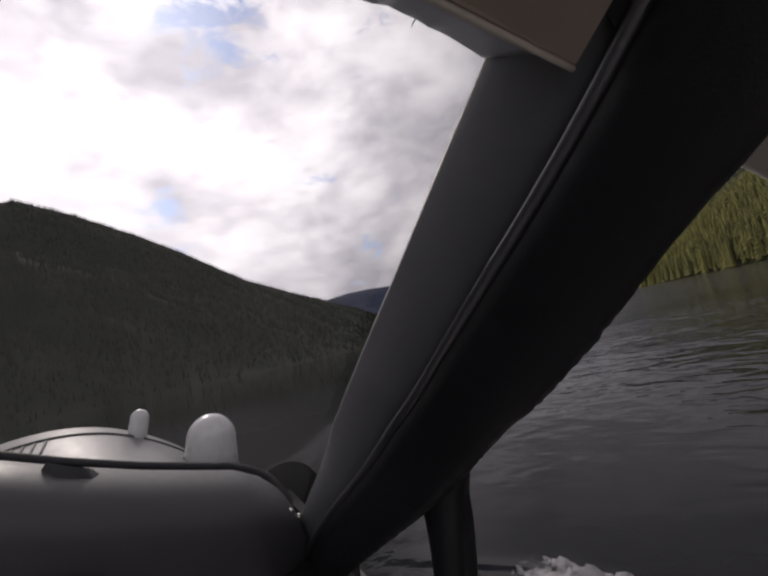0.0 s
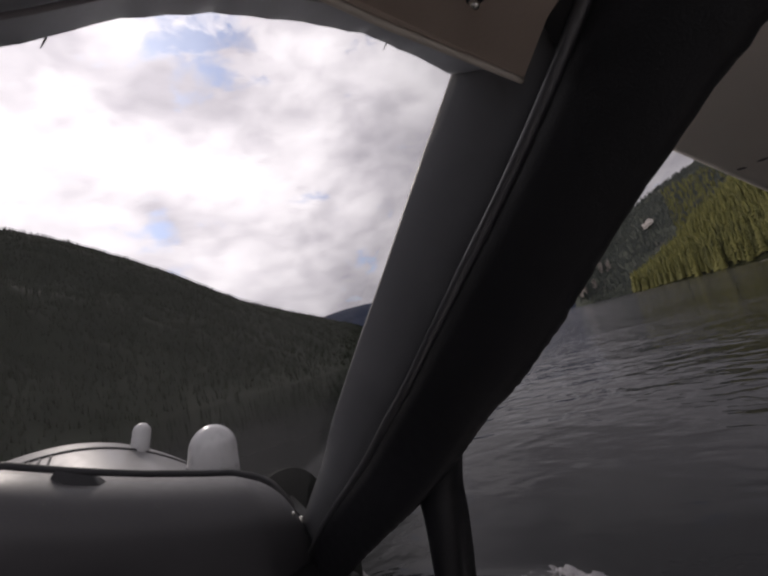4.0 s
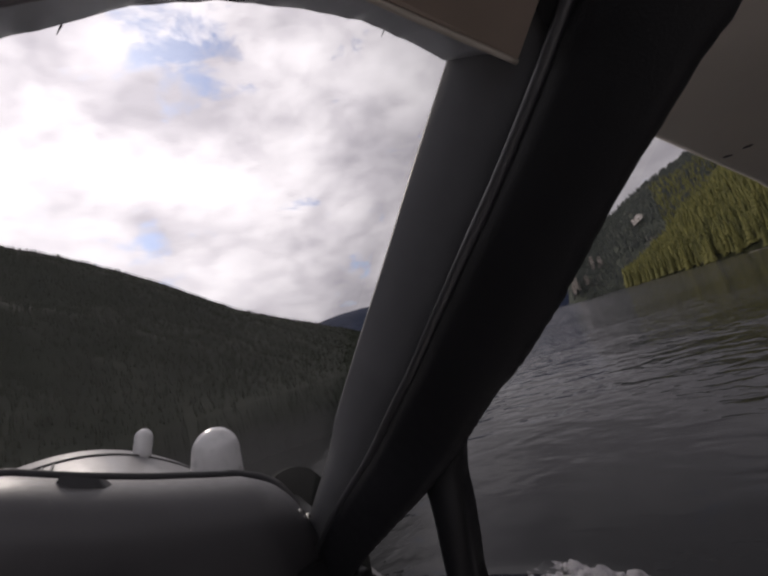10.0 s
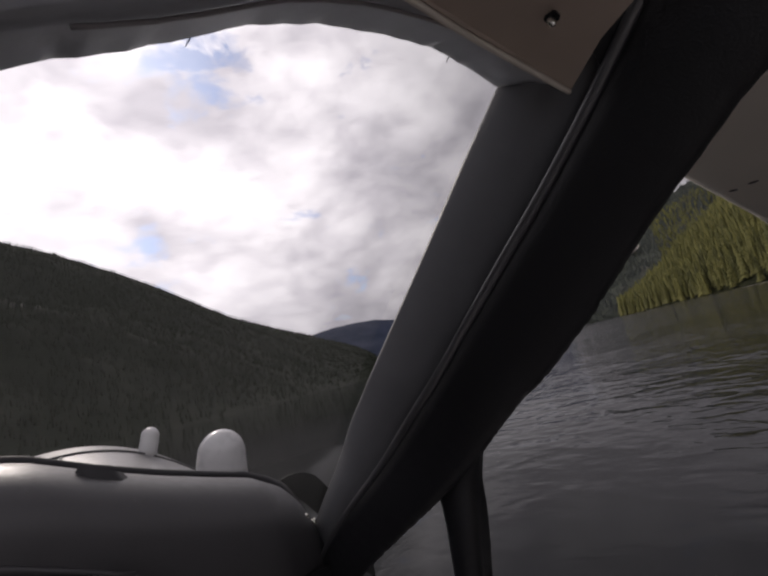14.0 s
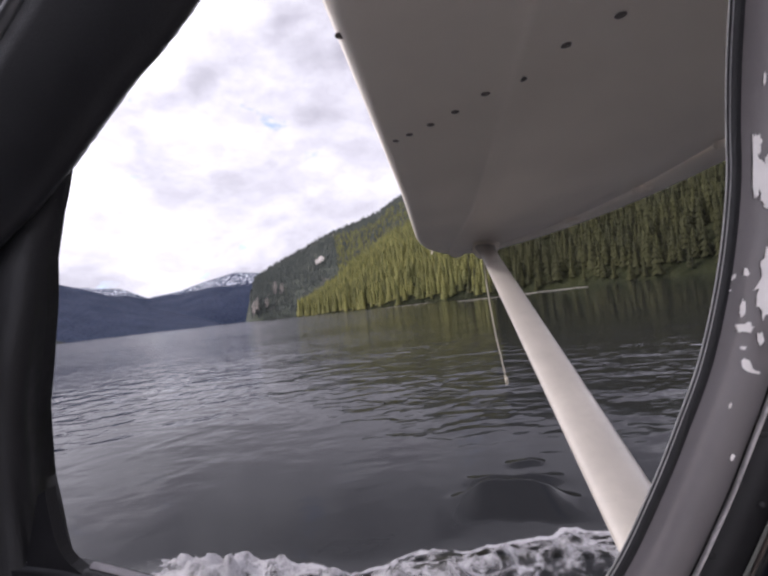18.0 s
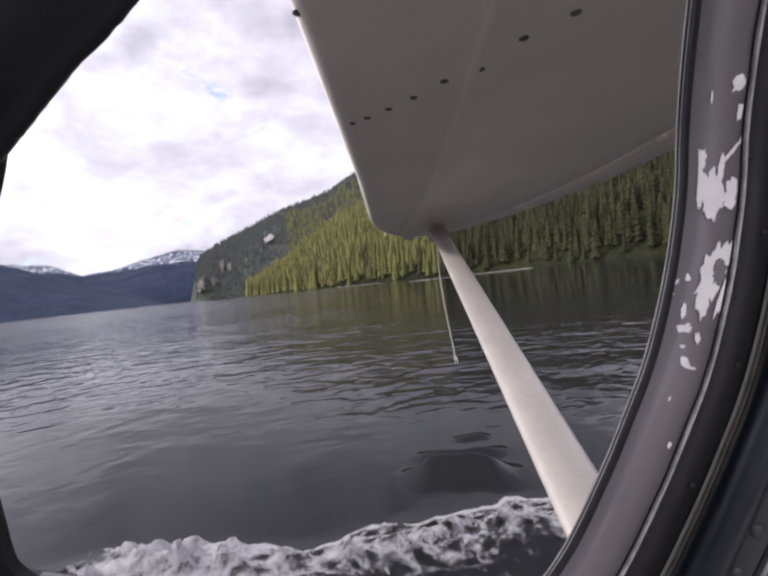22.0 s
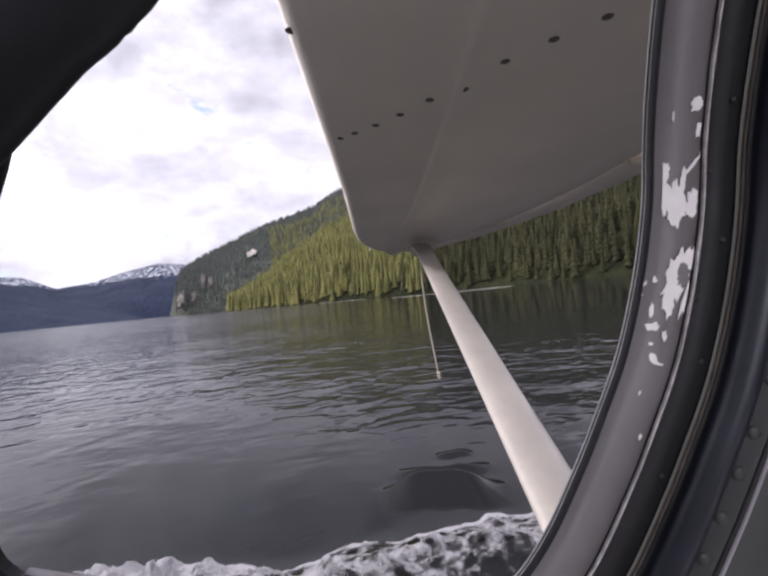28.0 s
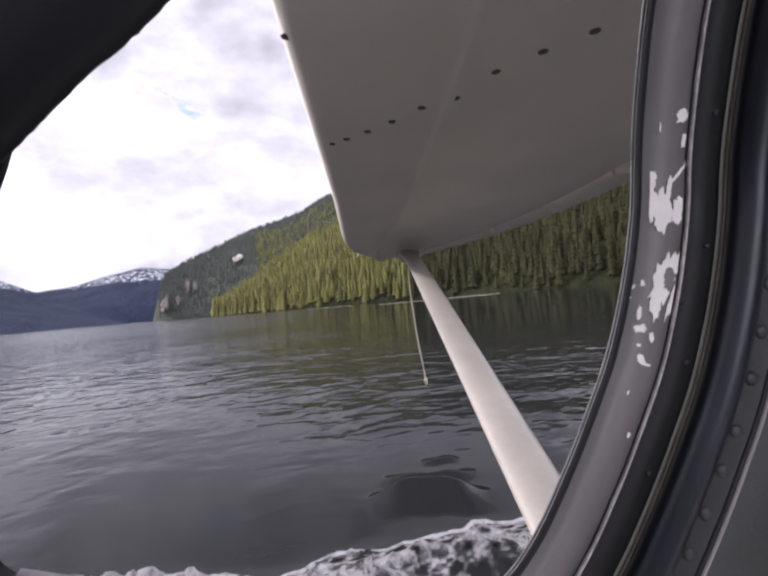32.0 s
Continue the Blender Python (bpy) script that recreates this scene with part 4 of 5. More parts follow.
def capsule(name, base, tip, r0, r1, mat, sides=22):
    base, tip = np.array(base, float), np.array(tip, float)
    us = (0, 0.15, 0.35, 0.55, 0.7, 0.82, 0.91, 0.97, 1.0)
    c = 1 - r1 / np.linalg.norm(tip - base)
    us = [0, c * 0.5] + [c + (1 - c) * math.sin(a) for a in np.linspace(0, math.pi / 2, 9)]
    rs = [1, 1] + [max(math.cos(a), 0.01) for a in np.linspace(0, math.pi / 2, 9)]
    return tube(name, [between(base, tip, u) for u in us], [between(r0, r1, u) * r for u, r in zip(us, rs)], mat, sides)


part("large_dome", capsule("large_dome", (0.418, 1.125, -0.06), (0.433, 1.12, 0.069), 0.063, 0.051, DOME), cowl, "white egg-shaped fairing dome")
part("small_dome", capsule("small_dome", (0.293, 1.25, 0.03), (0.312, 1.25, 0.108), 0.022, 0.021, DOME, 16), cowl, "small white rounded cap")
part("dome_lead", tube("dome_lead", spline(((0.362, 1.13, -0.012), (0.378, 1.1, -0.03), (0.39, 1.06, -0.045)), 8), 0.003, BEAD, 6), cowl)

# ---- wing ----
def leading(x):
    return 0.168 + 0.02 * max(2.3 - x, 0) - 0.5 * max((x - 3.3) / 1.5, 0) ** 3


def trailing(x):
    return -1.14 + 0.0985 * max(x - 1.8, 0) ** 2


wx = np.concatenate([np.linspace(0.62, 3.2, 24), np.linspace(3.35, 4.72, 14)])
# chordwise share and height above the flat underside
under = ((0.0, 0.055), (0.01, 0.03), (0.03, 0.012), (0.07, 0.003), (0.15, 0.0), (0.25, -0.004), (0.262, -0.042), (0.278, -0.04), (0.305, -0.006), (0.36, 0.0), (0.55, 0.004), (0.8, 0.0), (0.893, -0.002), (0.9, 0.012))
upper = ((0.9, 0.03), (0.7, 0.09), (0.4, 0.16), (0.2, 0.16), (0.08, 0.125), (0.02, 0.085))
lines = []
for c, h in under + upper:
    line = []
    for x in wx:
        k = 1.0 if x < 4.3 else max(0.12, math.sqrt(max(0, 1 - ((x - 4.3) / 0.43) ** 2)))
        le, te = leading(x), trailing(x)
        line.append((x, le + (te - le) * c, 0.40 + h * k + 0.03 * (1 - k)))
    lines.append(line)
wing = part("wing", loft("wing", lines, WING, close=True, caps=True), plane, "off-white painted wing underside with spar crease")
lines = []
for c, h in ((0.906, 0.006), (0.91, -0.004), (0.94, -0.008), (0.995, -0.02), (1.0, -0.016), (0.95, 0.012), (0.91, 0.024)):
    lines.append([(x, leading(x) + (trailing(x) - leading(x)) * c, 0.40 + h) for x in np.linspace(0.8, 4.3, 30)])
part("flap", loft("flap", lines, WING, close=True, caps=True), wing, "off-white trailing-edge flap")
GROMMET = button("grommet", 0.0115, 0.003, DARK_HOLE, 12)
for x, y in ((1.448, 0.12), (1.399, 0.075), (1.341, 0.011), (1.272, -0.056), (1.186, -0.127), (1.099, -0.197), (1.021, -0.273), (0.948, -0.352), (0.883, -0.429), (0.93, 0.18)):
    g = part("grommet", GROMMET, wing)
    c = (y - leading(x)) / (trailing(x) - leading(x))
    g.matrix_local = pose(x, y, 0.4005 + float(np.interp(c, [a for a, _ in under], [b for _, b in under])), 180)
for x in (1.75, 2.35, 3.05):
    h = part("flap_hinge", box("flap_hinge", (0.018, 0.1, 0.03), WING, 0.005), wing)
    h.matrix_local = pose(x, trailing(x) + 0.12, 0.385, -8)
part("tip_hook", tube("tip_hook", spline(((4.2, 0.03, 0.44), (4.22, 0.05, 0.41), (4.2, 0.06, 0.385)), 8), 0.006, WING, 6), wing)

# ---- strut ----
top, foot = np.array((3.92, -0.388, 0.395)), np.array((0.53, -0.302, -0.69))
path = [between(top, foot, u) for u in np.linspace(0, 1, 30)]
chord = np.interp(np.linspace(0, 1, 30), (0, 0.03, 0.1, 0.2, 1), (0.08, 0.083, 0.067, 0.062, 0.062))
section = [(math.cos(a), (0.38 if math.cos(a) > 0 else 0.34) * math.sin(a)) for a in np.linspace(0, 2 * math.pi, 20, endpoint=False)]
along = (foot - top) / np.linalg.norm(foot - top)
nrm = np.cross(along, (0, 1, 0)); nrm /= np.linalg.norm(nrm)
lines = [[p + np.array((0, 1, 0)) * a * w + nrm * b * w for p, w in zip(path, chord)] for a, b in section]
strut = part("wing_strut", loft("wing_strut", lines, STRUT, close=True, caps=True), plane, "white streamlined wing strut")
part("strut_cuff", capsule("strut_cuff", (3.8, -0.37, 0.34), (4.0, -0.45, 0.43), 0.09, 0.12, WING), strut, "white fairing cuff under the wing")
part("strut_bolt", tube("strut_bolt", [(3.9, -0.29, 0.36), (3.9, -0.31, 0.36)], 0.02, DARK_HOLE, 8), strut)

# mooring line hanging from the wing
rope = thing("mooring_rope", "pale thin mooring rope hanging from the wing", "rope", at=TILT)
pts = spline(((3.75, -0.36, 0.33), (3.76, -0.37, 0.05), (3.74, -0.4, -0.3), (3.72, -0.44, -0.6), (3.7, -0.455, -0.72)), 30)
part("line", tube("line", pts, 0.0055, ROPE, 6), rope)
part("knot", capsule("knot", (3.7, -0.455, -0.7), (3.7, -0.46, -0.76), 0.014, 0.01, ROPE, 8), rope)

# ---- panes ----
pane_edge = np.concatenate([[p for p in AFT_EDGE if p[0] < 0.4], [p for p in spline(((0.425, -0.33), (0.42, -0.28), (0.41, -0.2), (0.40, -0.08), (0.385, 0.0), (0.345, 0.04), (0.28, 0.09), (0.2, 0.135), (0.12, 0.175)), 24)]])
c = on_wall(pane_edge, -0.006)
mid = np.array([(wall_x(0.0) + 0.006, 0.1, -0.07)])
verts = [tuple(v) for v in np.concatenate([c, between(c, mid, 0.5), mid])]
n = len(c)
faces = [(i, (i + 1) % n, n + (i + 1) % n, n + i) for i in range(n)] + [(n + i, n + (i + 1) % n, 2 * n) for i in range(n)]
pane = part("window_pane", mesh_of("window_pane", verts, faces, GLASS), plane, "clear door window pane")
pane.visible_shadow = False
cols = []
for k, u in enumerate(np.linspace(0, 1, 16)):
    head, x = ARCH[int(8 + u * 51)], -0.2 + 0.7 * u
    base = np.array((x, 0.935, ridge_z(min(x, 0.43)) + 0.012)) if u < 1 else np.array((wall_x(-0.18) + 0.004, 0.875, -0.18))
    cols.append([between(head, base, v) + np.array((0.02, 0.03, 0.045)) * 4 * v * (1 - v) for v in np.linspace(0, 1, 14)])
windscreen = part("windscreen_pane", loft("windscreen_pane", cols, WINDSCREEN), plane, "clear windscreen with an added pale veil")
windscreen.visible_shadow = False
vent = part("vent_block", box("vent_block", (0.02, 0.075, 0.034), RUBBER, 0.004), plane, "black ventilator block on the window")
vent.matrix_local = pose(0.352, -0.122, 0.222, 12, 0, 0)
part("vent_collar", tube("vent_collar", [(0.0, 0.036, -0.002), (0.0, 0.052, -0.002)], (0.011, 0.009), RUBBER, 12), vent)

# ---- rest of the cabin, round and behind the camera ----
cabin = thing("cabin_shell", "unseen cabin walls, floor and roof, lined pale to bounce light", "cabin", "structure", TILT)
part("ceiling", slab("ceiling", [(-0.84, 0.12, 0.45), (0.33, 0.12, 0.45), (0.33, -1.3, 0.45), (-0.84, -1.3, 0.45)], (0, 0, 0.02), CABIN), cabin)
part("floor", slab("floor", [(-0.84, 1.0, -0.95), (0.5, 1.0, -0.95), (0.5, -1.3, -0.95), (-0.84, -1.3, -0.95)], (0, 0, -0.02), CABIN), cabin)
part("rear_wall", slab("rear_wall", [(-0.84, -1.3, -0.95), (0.5, -1.3, -0.95), (0.5, -1.3, 0.47), (-0.84, -1.3, 0.47)], (0, -0.02, 0), CABIN), cabin)
for a, b, lo, hi in ((-1.3, 1.0, -0.95, -0.5), (-1.3, 0.2, 0.41, 0.47), (-1.3, -1.22, -0.5, 0.41), (-0.45, -0.4, -0.5, 0.41)):
    part("left_wall", slab("left_wall", [(-0.82, a, lo), (-0.82, b, lo), (-0.82, b, hi), (-0.82, a, hi)], (-0.02, 0, 0), CABIN), cabin)
part("centre_post", tube("centre_post", spline(((-0.2, 0.36, 0.2), (-0.21, 0.6, 0.17), (-0.22, 0.92, 0.14)), 10), 0.02, BLACK, 10), cabin)

# ---- floats under the cabin ----
def float_hull(name, x0):
    lines = []
    for a, b in ((0, -0.36), (0.55, -0.22), (1, 0.0), (0.9, 0.2), (0.4, 0.27), (-0.4, 0.27), (-0.9, 0.2), (-1, 0.0), (-0.55, -0.22)):
        line = []
        for y in np.linspace(-3.2, 2.6, 24):
            k = min(1.0, max(0.05, (2.65 - y) / 1.4)) ** 0.6 * min(1.0, max(0.05, (y + 3.3) / 2.2)) ** 0.5
            line.append((x0 + 0.36 * a * k, y, -2.22 + b * k + 0.2 * max(0, y - 1.6)))
        lines.append(line)
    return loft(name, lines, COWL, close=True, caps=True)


for x0 in (0.95, -1.3):
    pontoon = part("float", float_hull("float", x0), plane, "grey-white aluminium float")
    inner = 0.3 if x0 > 0 else -0.65
    for y in (-1.0, 0.55):
        part("float_leg", tube("float_leg", [(x0, y, -1.98), (inner, y + 0.1, -0.96)], 0.035, STRUT, 8), pontoon)


# ---- water, hills and forest ----
def ground_point(az, r, z):
    a = math.radians(az)
    return (r * math.sin(a), r * math.cos(a), z)


def wake_edge(y):
    """Outer edge of the bow wave thrown by the float, abreast of y."""
    return np.interp(y, (-12, -4.1, -1.8, -1.0, -0.4, 0.3, 0.9, 1.5, 2.2, 2.8, 3.5, 6, 8), (7.4, 5.1, 4.24, 4.05, 4.02, 3.92, 3.74, 3.82, 3.92, 3.9, 3.65, 2.9, 2.2))


def swell(x, y):
    """Height of the wake: a crest inside the edge and a trough outside it."""
    e = wake_edge(y)
    along = np.clip((y + 9) / 5, 0, 1) * np.clip((7 - y) / 3, 0, 1)
    crest = 0.1 * np.exp(-((x - e + 0.45) / 0.38) ** 2)
    wavelets = 0
    # short steep wavelets left behind outside the crest, their faces towards the aircraft
    for cx, cy, long, run, high in ((4.95, -0.5, 0.5, 0.5, 0.2), (5.4, -0.6, 0.45, 0.2, 0.08), (5.85, -0.8, 0.2, 0.13, 0.045)):
        s = x - cx - 0.04 * np.sin(4.5 * (y - cy) + cx * 9) - 0.08 * (y - cy) - 0.015 * np.sin(17 * y + 5 * cx)
        wavelets = wavelets + high * np.where(s < 0, np.clip(1 + s / run, 0, 1), np.exp(-(s / 0.09) ** 2)) * np.exp(-((y - cy) / long) ** 4)
    return (crest + wavelets) * along * (x > 1)


def make_water():
    rings = np.concatenate([np.linspace(0.05, 3, 14), np.linspace(3.1, 7.5, 130), np.geomspace(7.6, 40, 80), np.geomspace(42, 4900, 50)])
    a = np.radians(np.concatenate([np.arange(55, 135, 0.3), np.arange(135, 415, 1.2)]))
    seg = len(a)
    R, A = np.meshgrid(rings, a, indexing="ij")
    x, y = R * np.sin(A), R * np.cos(A)
    g = np.random.default_rng(2)
    z = np.zeros_like(x)
    for k in range(14):
        lam = 0.7 * 1.25 ** k
        th = math.radians(20) + g.normal(0, 0.5)
        keep = np.clip(lam / (0.035 * R + 0.02) - 1.5, 0, 1)
        z += 0.0035 * lam ** 0.75 * keep * np.sin(2 * math.pi / lam * (x * math.cos(th) + y * math.sin(th)) + g.uniform(0, 6.3))
    z *= np.clip((R - 3) / 14, 0.1, 1) * 0.4
    z *= np.clip(1 - (y / R - 0.55) / 0.25, 0.08, 1)
    z += swell(x, y)
    verts = np.stack([x, y, z + WATER], axis=-1).reshape(-1, 3)
    verts = [tuple(v) for v in verts] + [(0, 0, WATER)]
    faces = grid_faces(len(rings), seg, wrap_cols=True)
    c = len(verts) - 1
    faces += [(c, k, (k + 1) % seg) for k in range(seg)]
    faces = [tuple(reversed(f)) for f in faces]
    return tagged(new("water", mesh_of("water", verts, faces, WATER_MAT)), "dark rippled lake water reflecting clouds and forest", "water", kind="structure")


make_water()


class Hill:
    """A slope in the round: el is the crest's height in degrees by bearing, near and far the distances of its foot and crest."""

    def __init__(self, az, el, near, far, power=1.0, rough=0.06, seed=0, grain=0.02):
        self.az, self.el, self.near, self.far = az, el, near, far
        self.power, self.rough, self.seed, self.grain = power, rough, seed, grain

    def foot(self, az):
        return float(np.interp(az, self.az, self.near))

    def crest(self, az):
        return float(np.interp(az, self.az, self.far))

    def height(self, az, u):
        f, c = self.foot(az), self.crest(az)
        r = f + (c - f) * u
        top = math.tan(math.radians(float(np.interp(az, self.az, self.el)))) * c - WATER
        p = Vector((r * math.sin(math.radians(az)), r * math.cos(math.radians(az)), self.seed * 37.0)) * self.grain
        w = noise.fractal(p, 0.9, 2.1, 5) * self.rough * top * min(1, u * 3) * (0.35 if u > 0.9 else 1)
        if u > 1:
            return r, top * max(0, 1 - 2.2 * (u - 1))
        return r, max(top * u ** self.power + w, -0.2)

    def mesh(self, name, mat, cols=160, rows=34):
        verts = []
        us = list(np.linspace(0, 1, rows)) + [1.12, 1.45]
        for u in us:
            for az in np.linspace(self.az[0], self.az[-1], cols):
                r, h = self.height(az, u)
                verts.append(ground_point(az, r, WATER - 0.3 + h))
        faces = [tuple(reversed(f)) for f in grid_faces(len(us), cols)]
        return mesh_of(name, verts, faces, mat)


HILL_AHEAD = Hill((-80, -60, -40, -20, -8, 3.2, 8.4, 14.1, 19.9, 25, 29.3, 34, 38, 42, 45, 47), (3, 4, 7, 15, 20, 22.0, 20.6, 18.1, 14.9, 11.7, 9.4, 7.3, 5.4, 3.2, 1.4, 0.1),
                  (420, 420, 430, 450, 480, 520, 560, 600, 660, 740, 840, 980, 1200, 1400, 1600, 1700), (1000, 1050, 1100, 1200, 1250, 1300, 1350, 1400, 1500, 1650, 1800, 2000, 2200, 2300, 2300, 2300), 1.05, 0.05, 1, 0.006)
RIDGE_BEYOND = Hill((30, 35, 37.7, 40.7, 43.2, 46, 49, 52, 56, 60, 63), (5.5, 7.0, 7.3, 7.2, 7.0, 6.4, 5.4, 4.2, 2.6, 1.2, -0.1), (1900,) * 11, (2900,) * 11, 0.9, 0.05, 2, 0.003)
FAR_RANGE = Hill((42, 46, 50.5, 52.4, 55.1, 57, 58.7, 61, 63, 64.7, 66.5, 69, 73, 80), (6.2, 6.0, 5.3, 5.2, 3.9, 4.2, 4.5, 5.2, 5.7, 6.2, 6.1, 5.7, 5.0, 4.0), (2900,) * 14, (4300,) * 14, 0.8, 0.07, 3, 0.0025)
CLIFF_HILL = Hill((65.5, 66.3, 67.1, 69.5, 71.7, 75, 78.3, 83.5, 86.8, 92, 100, 115, 140), (0.1, 3.0, 5.1, 6.5, 7.6, 9.1, 10.4, 11.9, 13.8, 14.5, 14.5, 15, 14),
                  (1000, 990, 980, 970, 960, 940, 920, 880, 850, 800, 760, 720, 700), (1300, 1350, 1400, 1500, 1650, 1700, 1750, 1800, 1800, 1800, 1700, 1600, 1500), 0.75, 0.05, 4, 0.006)
FOREST_HILL = Hill((71.6, 73, 75, 80, 85, 90, 96, 104, 114, 126, 142), (0.1, 0.5, 1.7, 5.0, 8.2, 10.4, 11.2, 11.5, 12, 12, 11),
                   (640, 610, 570, 500, 450, 410, 370, 330, 290, 260, 240), (700, 720, 730, 740, 760, 740, 700, 650, 600, 560, 540), 0.8, 0.05, 5, 0.01)
BEHIND = Hill((138, 160, 190, 220, 250, 275, 285), (10, 8, 5, 4, 4, 4, 4), (260, 400, 900, 1100, 800, 500, 420), (700, 1000, 1700, 1900, 1500, 1100, 1000), 0.9, 0.05, 6, 0.006)

for name, hill, mat, label, cols, rows in (
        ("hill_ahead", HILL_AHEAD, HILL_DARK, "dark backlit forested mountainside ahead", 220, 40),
        ("ridge_beyond", RIDGE_BEYOND, HILL_HAZE_DIM, "dim forested ridge beyond the mountainside, haze blue in its colour", 90, 24),
        ("far_range", FAR_RANGE, HILL_HAZE_BLUE, "distant mountain range with snow, haze blue in its colour", 160, 30),
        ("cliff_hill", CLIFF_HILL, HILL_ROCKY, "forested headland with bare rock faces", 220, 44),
        ("forest_hill", FOREST_HILL, HILL_GREEN, "green slope above the shore", 160, 26),
        ("hills_behind", BEHIND, HILL_DARK, "dark forested hills behind the aircraft", 120, 20)):
    tagged(new(name, hill.mesh(name, mat, cols, rows)), label, "mountain", kind="structure")


# ---- conifers ----
def conifer_shape(seed, tiers, sides):
    """One spruce of unit height: drooping ragged whorls round a trunk."""
    g = random.Random(seed)
    v, f = [], []
    for t in range(tiers):
        u = t / tiers
        z0 = 0.06 + 0.9 * u
        r = 0.17 * (1 - u) ** 0.85 + 0.012
        tip = min(z0 + 1.55 / tiers * (1.1 - 0.3 * u), 1.0)
        base = len(v)
        turn = g.random() * 6
        for k in range(sides):
            a = turn + 2 * math.pi * k / sides + g.uniform(-0.15, 0.15)
            rr = r * (g.uniform(0.85, 1.2) if k % 2 == 0 else g.uniform(0.4, 0.6))
            v.append((rr * math.cos(a), rr * math.sin(a), z0 - (0.035 if k % 2 == 0 else -0.02) + g.uniform(-0.012, 0.012)))
        v.append((0, 0, tip))
        f += [(base + k, base + (k + 1) % sides, base + sides) for k in range(sides)]
    return np.array(v), np.array(f)


def wood(name, mat, hill, count, az, u_range, tall, tiers, sides, seed, label, bias=1.0):
    """A wood of many conifers on a slope, one mesh."""
    g = np.random.default_rng(seed)
    shapes = [conifer_shape(seed * 10 + i, tiers, sides) for i in range(6)]
    vs, fs, tone, base = [], [], [], 0
    for _ in range(count):
        a = g.uniform(*az)
        u = u_range[0] + (u_range[1] - u_range[0]) * g.random() ** bias
        r, h = hill.height(a, u)
        x, y, z = ground_point(a, r, WATER - 0.3 + h)
        v, f = shapes[g.integers(6)]
        H = g.uniform(*tall) * g.choice((0.75, 1.0, 1.0, 1.12))
        W = H * g.uniform(0.8, 1.25)
        t = g.uniform(0, 6.28)
        rot = np.array(((math.cos(t), -math.sin(t)), (math.sin(t), math.cos(t))))
        q = v.copy()
        q[:, :2] = (v[:, :2] @ rot) * W
        q[:, 2] = v[:, 2] * H
        q += (x, y, z - 0.03 * H)
        vs.append(q); fs.append(f + base); base += len(v)
        tone.append(np.full(len(v), g.random()))
    vs, fs = np.concatenate(vs), np.concatenate(fs)
    me = bpy.data.meshes.new(name)
    me.vertices.add(len(vs)); me.vertices.foreach_set("co", vs.ravel())
    me.loops.add(fs.size); me.loops.foreach_set("vertex_index", fs.ravel())
    me.polygons.add(len(fs)); me.polygons.foreach_set("loop_start", np.arange(0, fs.size, 3))
    me.update(calc_edges=True)
    me.attributes.new("tone", "FLOAT", "POINT").data.foreach_set("value", np.concatenate(tone))
    me.materials.append(mat)
    return tagged(new(name, me), label, "forest", kind="stuff")


# sun and cloud shade come from the foliage colour of each stand
wood("shore_forest", CONIFER_SUNLIT, FOREST_HILL, 6000, (72.0, 97), (0.0, 1.05), (11, 24), 6, 10, 1, "yellow-green conifer forest rising from the shore, sunlight in its colour", 0.8)
wood("upper_forest", CONIFER_SUNLIT, CLIFF_HILL, 2000, (77.5, 92), (0.05, 0.72), (12, 19), 5, 8, 7, "scattered conifers above the shore forest, sunlight in their colour", 1.4)
wood("shaded_forest", CONIFER_SHADED, FOREST_HILL, 4500, (94, 140), (0.0, 1.05), (13, 22), 6, 10, 5, "conifer forest by the shore, cloud shade in its colour", 0.8)
wood("headland_forest", CONIFER_HAZED, CLIFF_HILL, 12000, (66.2, 112), (0.0, 1.02), (9, 15), 4, 8, 2, "conifers over the rocky headland, greyed with painted haze", 0.85)
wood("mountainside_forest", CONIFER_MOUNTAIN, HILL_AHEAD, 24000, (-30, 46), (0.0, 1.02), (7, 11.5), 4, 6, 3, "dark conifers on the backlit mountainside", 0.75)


# ---- bare rock on the headland ----
def rock_face(hill, az, u, seed, mat, label):
    """An uneven outcrop standing a few metres out of a slope, with a ragged outline."""
    verts, faces, rows, cols = [], [], 16, 18
    keep = []
    for i, uu in enumerate(np.linspace(*u, rows)):
        for j, a in enumerate(np.linspace(*az, cols)):
            r, h = hill.height(a, uu)
            p = (2 * i / (rows - 1) - 1) ** 2 + (2 * j / (cols - 1) - 1) ** 2
            n = noise.fractal((i * 0.3, j * 0.6, seed), 0.9, 2, 4)
            verts.append(ground_point(a, r - 22 - 9 * n, WATER + h + 6))
            keep.append(p + 1.5 * n < 0.85)
    for f in grid_faces(rows, cols):
        if sum(keep[k] for k in f) >= 3:
            faces.append(tuple(reversed(f)))
    me = mesh_of("rock_face", verts, faces, mat, smooth=False)
    tagged(new("rock_face", me), label, "cliff", kind="structure")


rock_face(CLIFF_HILL, (74.6, 75.9), (0.33, 0.42), 2.0, SCAR, "pale bare rock scar high on the headland")
for az, u, seed in ((66.55, (0.02, 0.36), 5.0), (67.0, (0.05, 0.3), 6.0), (69.35, (0.2, 0.46), 8.0), (70.2, (0.16, 0.36), 9.0), (68.2, (0.08, 0.2), 11.0)):
    rock_face(CLIFF_HILL, (az - 0.3, az + 0.3), u, seed, CLIFF, "narrow brown cliff among the headland's trees")

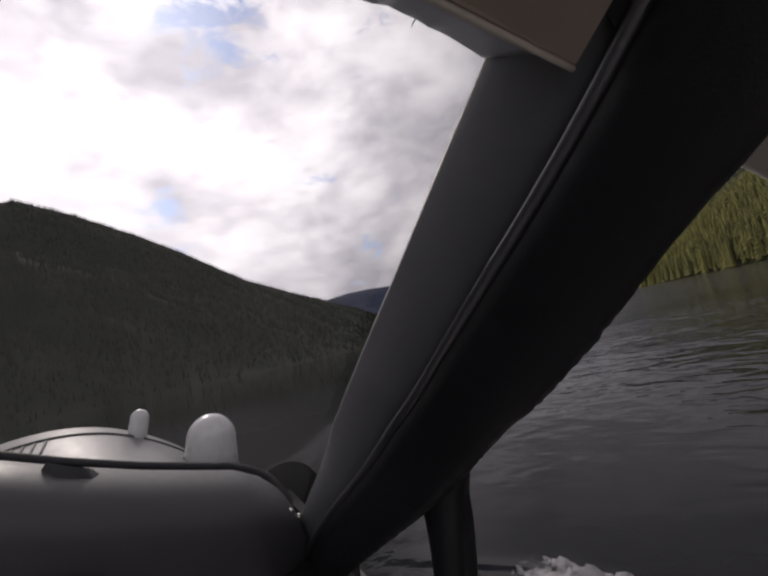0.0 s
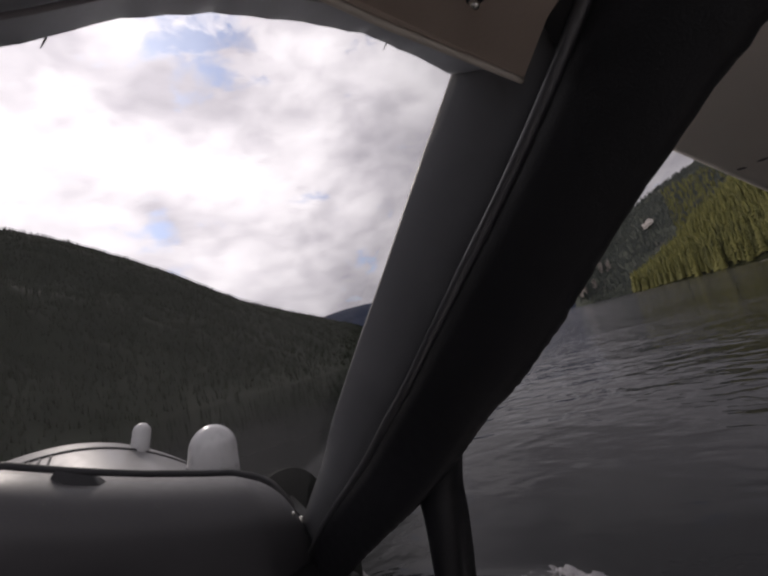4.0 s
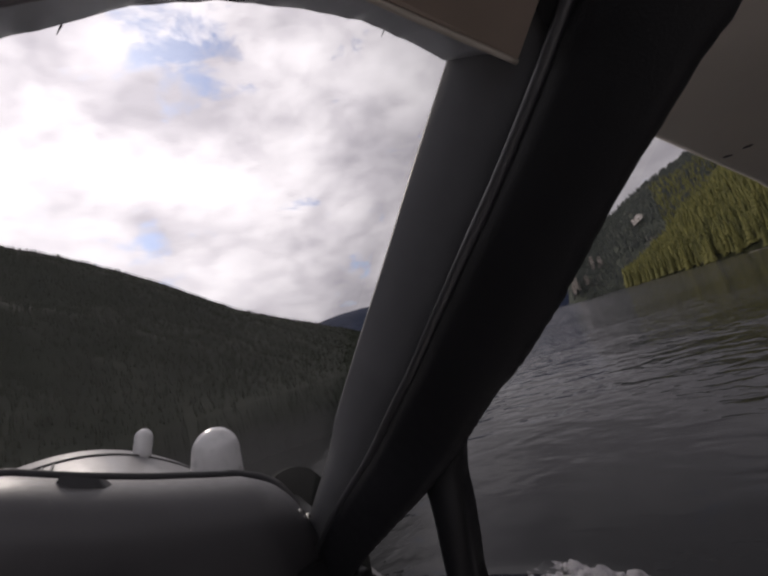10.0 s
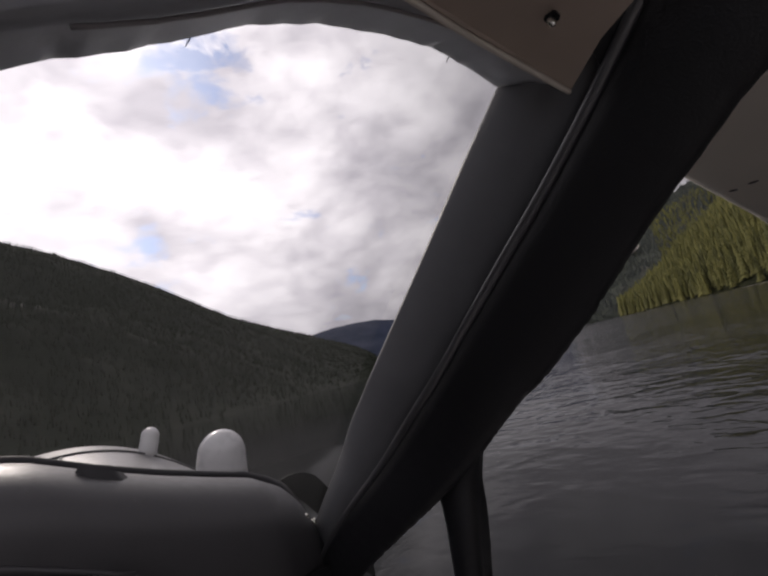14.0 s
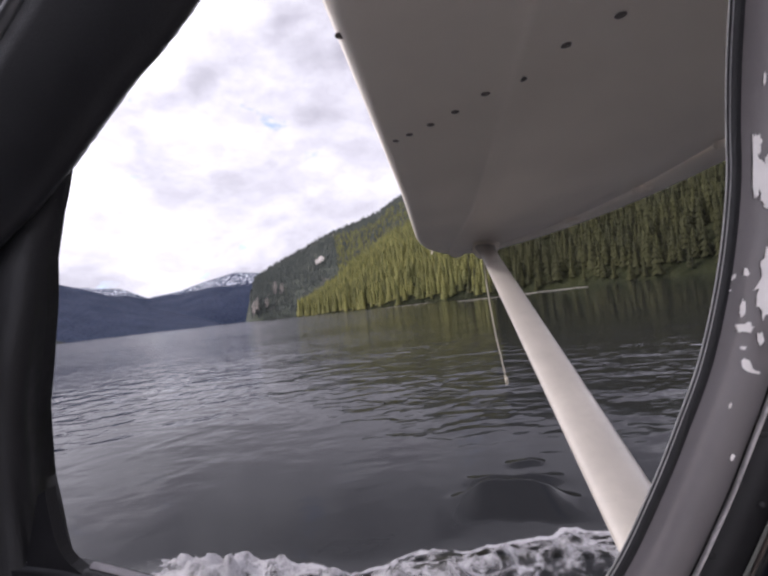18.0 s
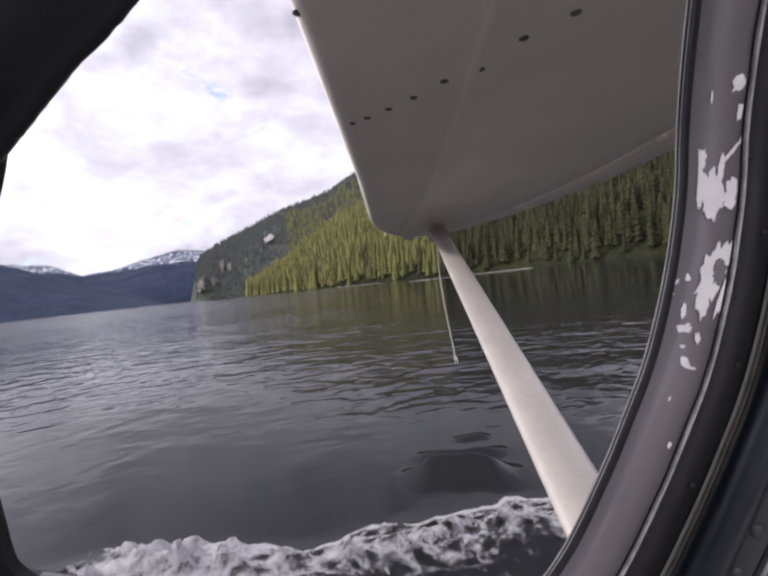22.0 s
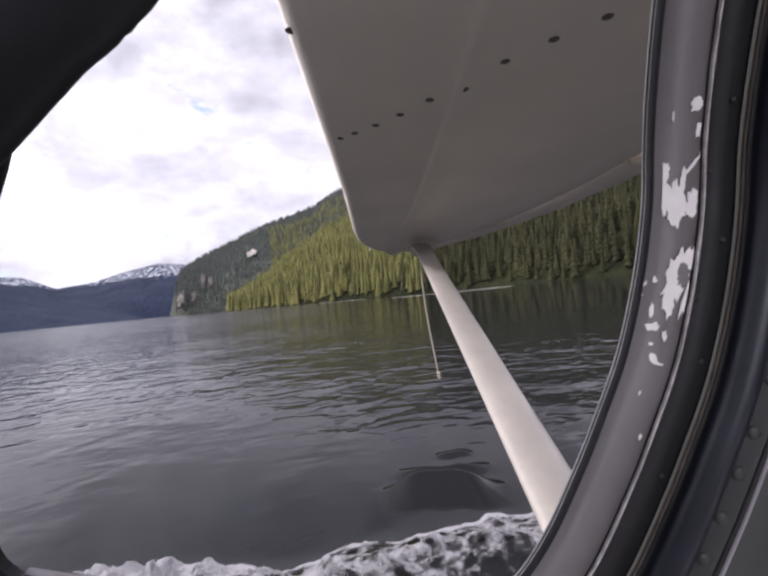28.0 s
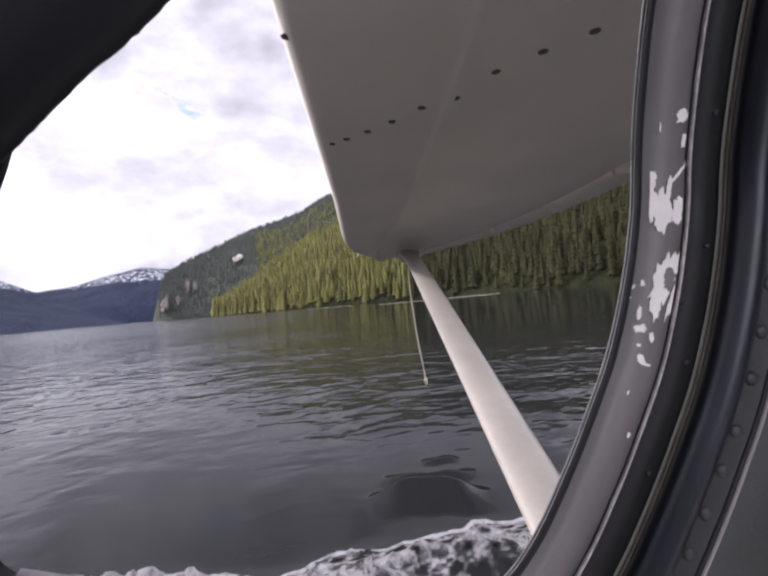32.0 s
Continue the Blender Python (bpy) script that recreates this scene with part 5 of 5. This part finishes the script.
# ---- wake ----
def make_foam():
    ys = np.linspace(6.5, -10, 330)
    ws = np.linspace(-0.12, 2.3, 70)
    verts, froth = [], []
    for y in ys:
        e = float(wake_edge(y))
        for w in ws:
            j = 0.22 * noise.noise((y * 1.7, 3.3, 0)) + 0.1 * noise.noise((y * 5.1, 8.3, 0))
            x = e - w + j
            lump = noise.fractal((x * 3.4, y * 3.4, 4.0), 0.7, 2.0, 6)
            dense = math.exp(-((y - 2.2) / 0.8) ** 2)
            edge = math.exp(-((w - 0.35) / 0.4) ** 2)
            h = max(0.0, 0.085 * lump * (0.5 + edge) + 0.09 * dense * edge * (0.7 + lump))
            verts.append((x, y, WATER + float(swell(x, y)) + 0.025 + h * min(1, (w + 0.12) * 6)))
            froth.append(0.12 + 0.24 * edge + 0.3 * math.exp(-((w - 0.03) / 0.035) ** 2) + 0.17 * dense - 0.55 * max(0, -w) / 0.12 - 0.2 * max(0, (w - 1.2)) - 0.03 * max(0, -y - 2) - 0.9 * max(0, y - 2.6))
    me = mesh_of("wake_foam", verts, grid_faces(len(ys), len(ws)), FOAM)
    at = me.attributes.new("froth", "FLOAT", "POINT")
    at.data.foreach_set("value", froth)
    return tagged(new("wake_foam", me), "white churned foam of the float's bow wave", "foam", kind="stuff")


make_foam()

# ---- driftwood at the shore ----
def driftwood(az, r, length, turn, thick):
    ob = thing("driftwood_log", "long bleached driftwood log floating near the forested shore", "log", at=Matrix.Translation(ground_point(az, r, WATER + thick * 0.3)) @ pose(0, 0, 0, 0, 0, turn))
    ob["group"] = "driftwood logs"
    pts = spline(((-length / 2, 0, 0), (-length / 5, 0.15, 0.05), (length / 5, -0.1, 0), (length / 2, 0.05, 0.1)), 12)
    part("trunk", tube("trunk", pts, np.linspace(thick, thick * 0.5, 12), LOG, 8), ob)
    part("branch_stub", tube("branch_stub", ((-length * 0.42, 0, 0), (-length * 0.43, 0.1, thick * 3.5), (-length * 0.44, 0.1, thick * 6)), (thick * 0.4, thick * 0.3, thick * 0.15), LOG, 6), ob)


driftwood(100.5, 215, 62, 100, 0.15)
driftwood(86.0, 330, 34, 84, 0.16)
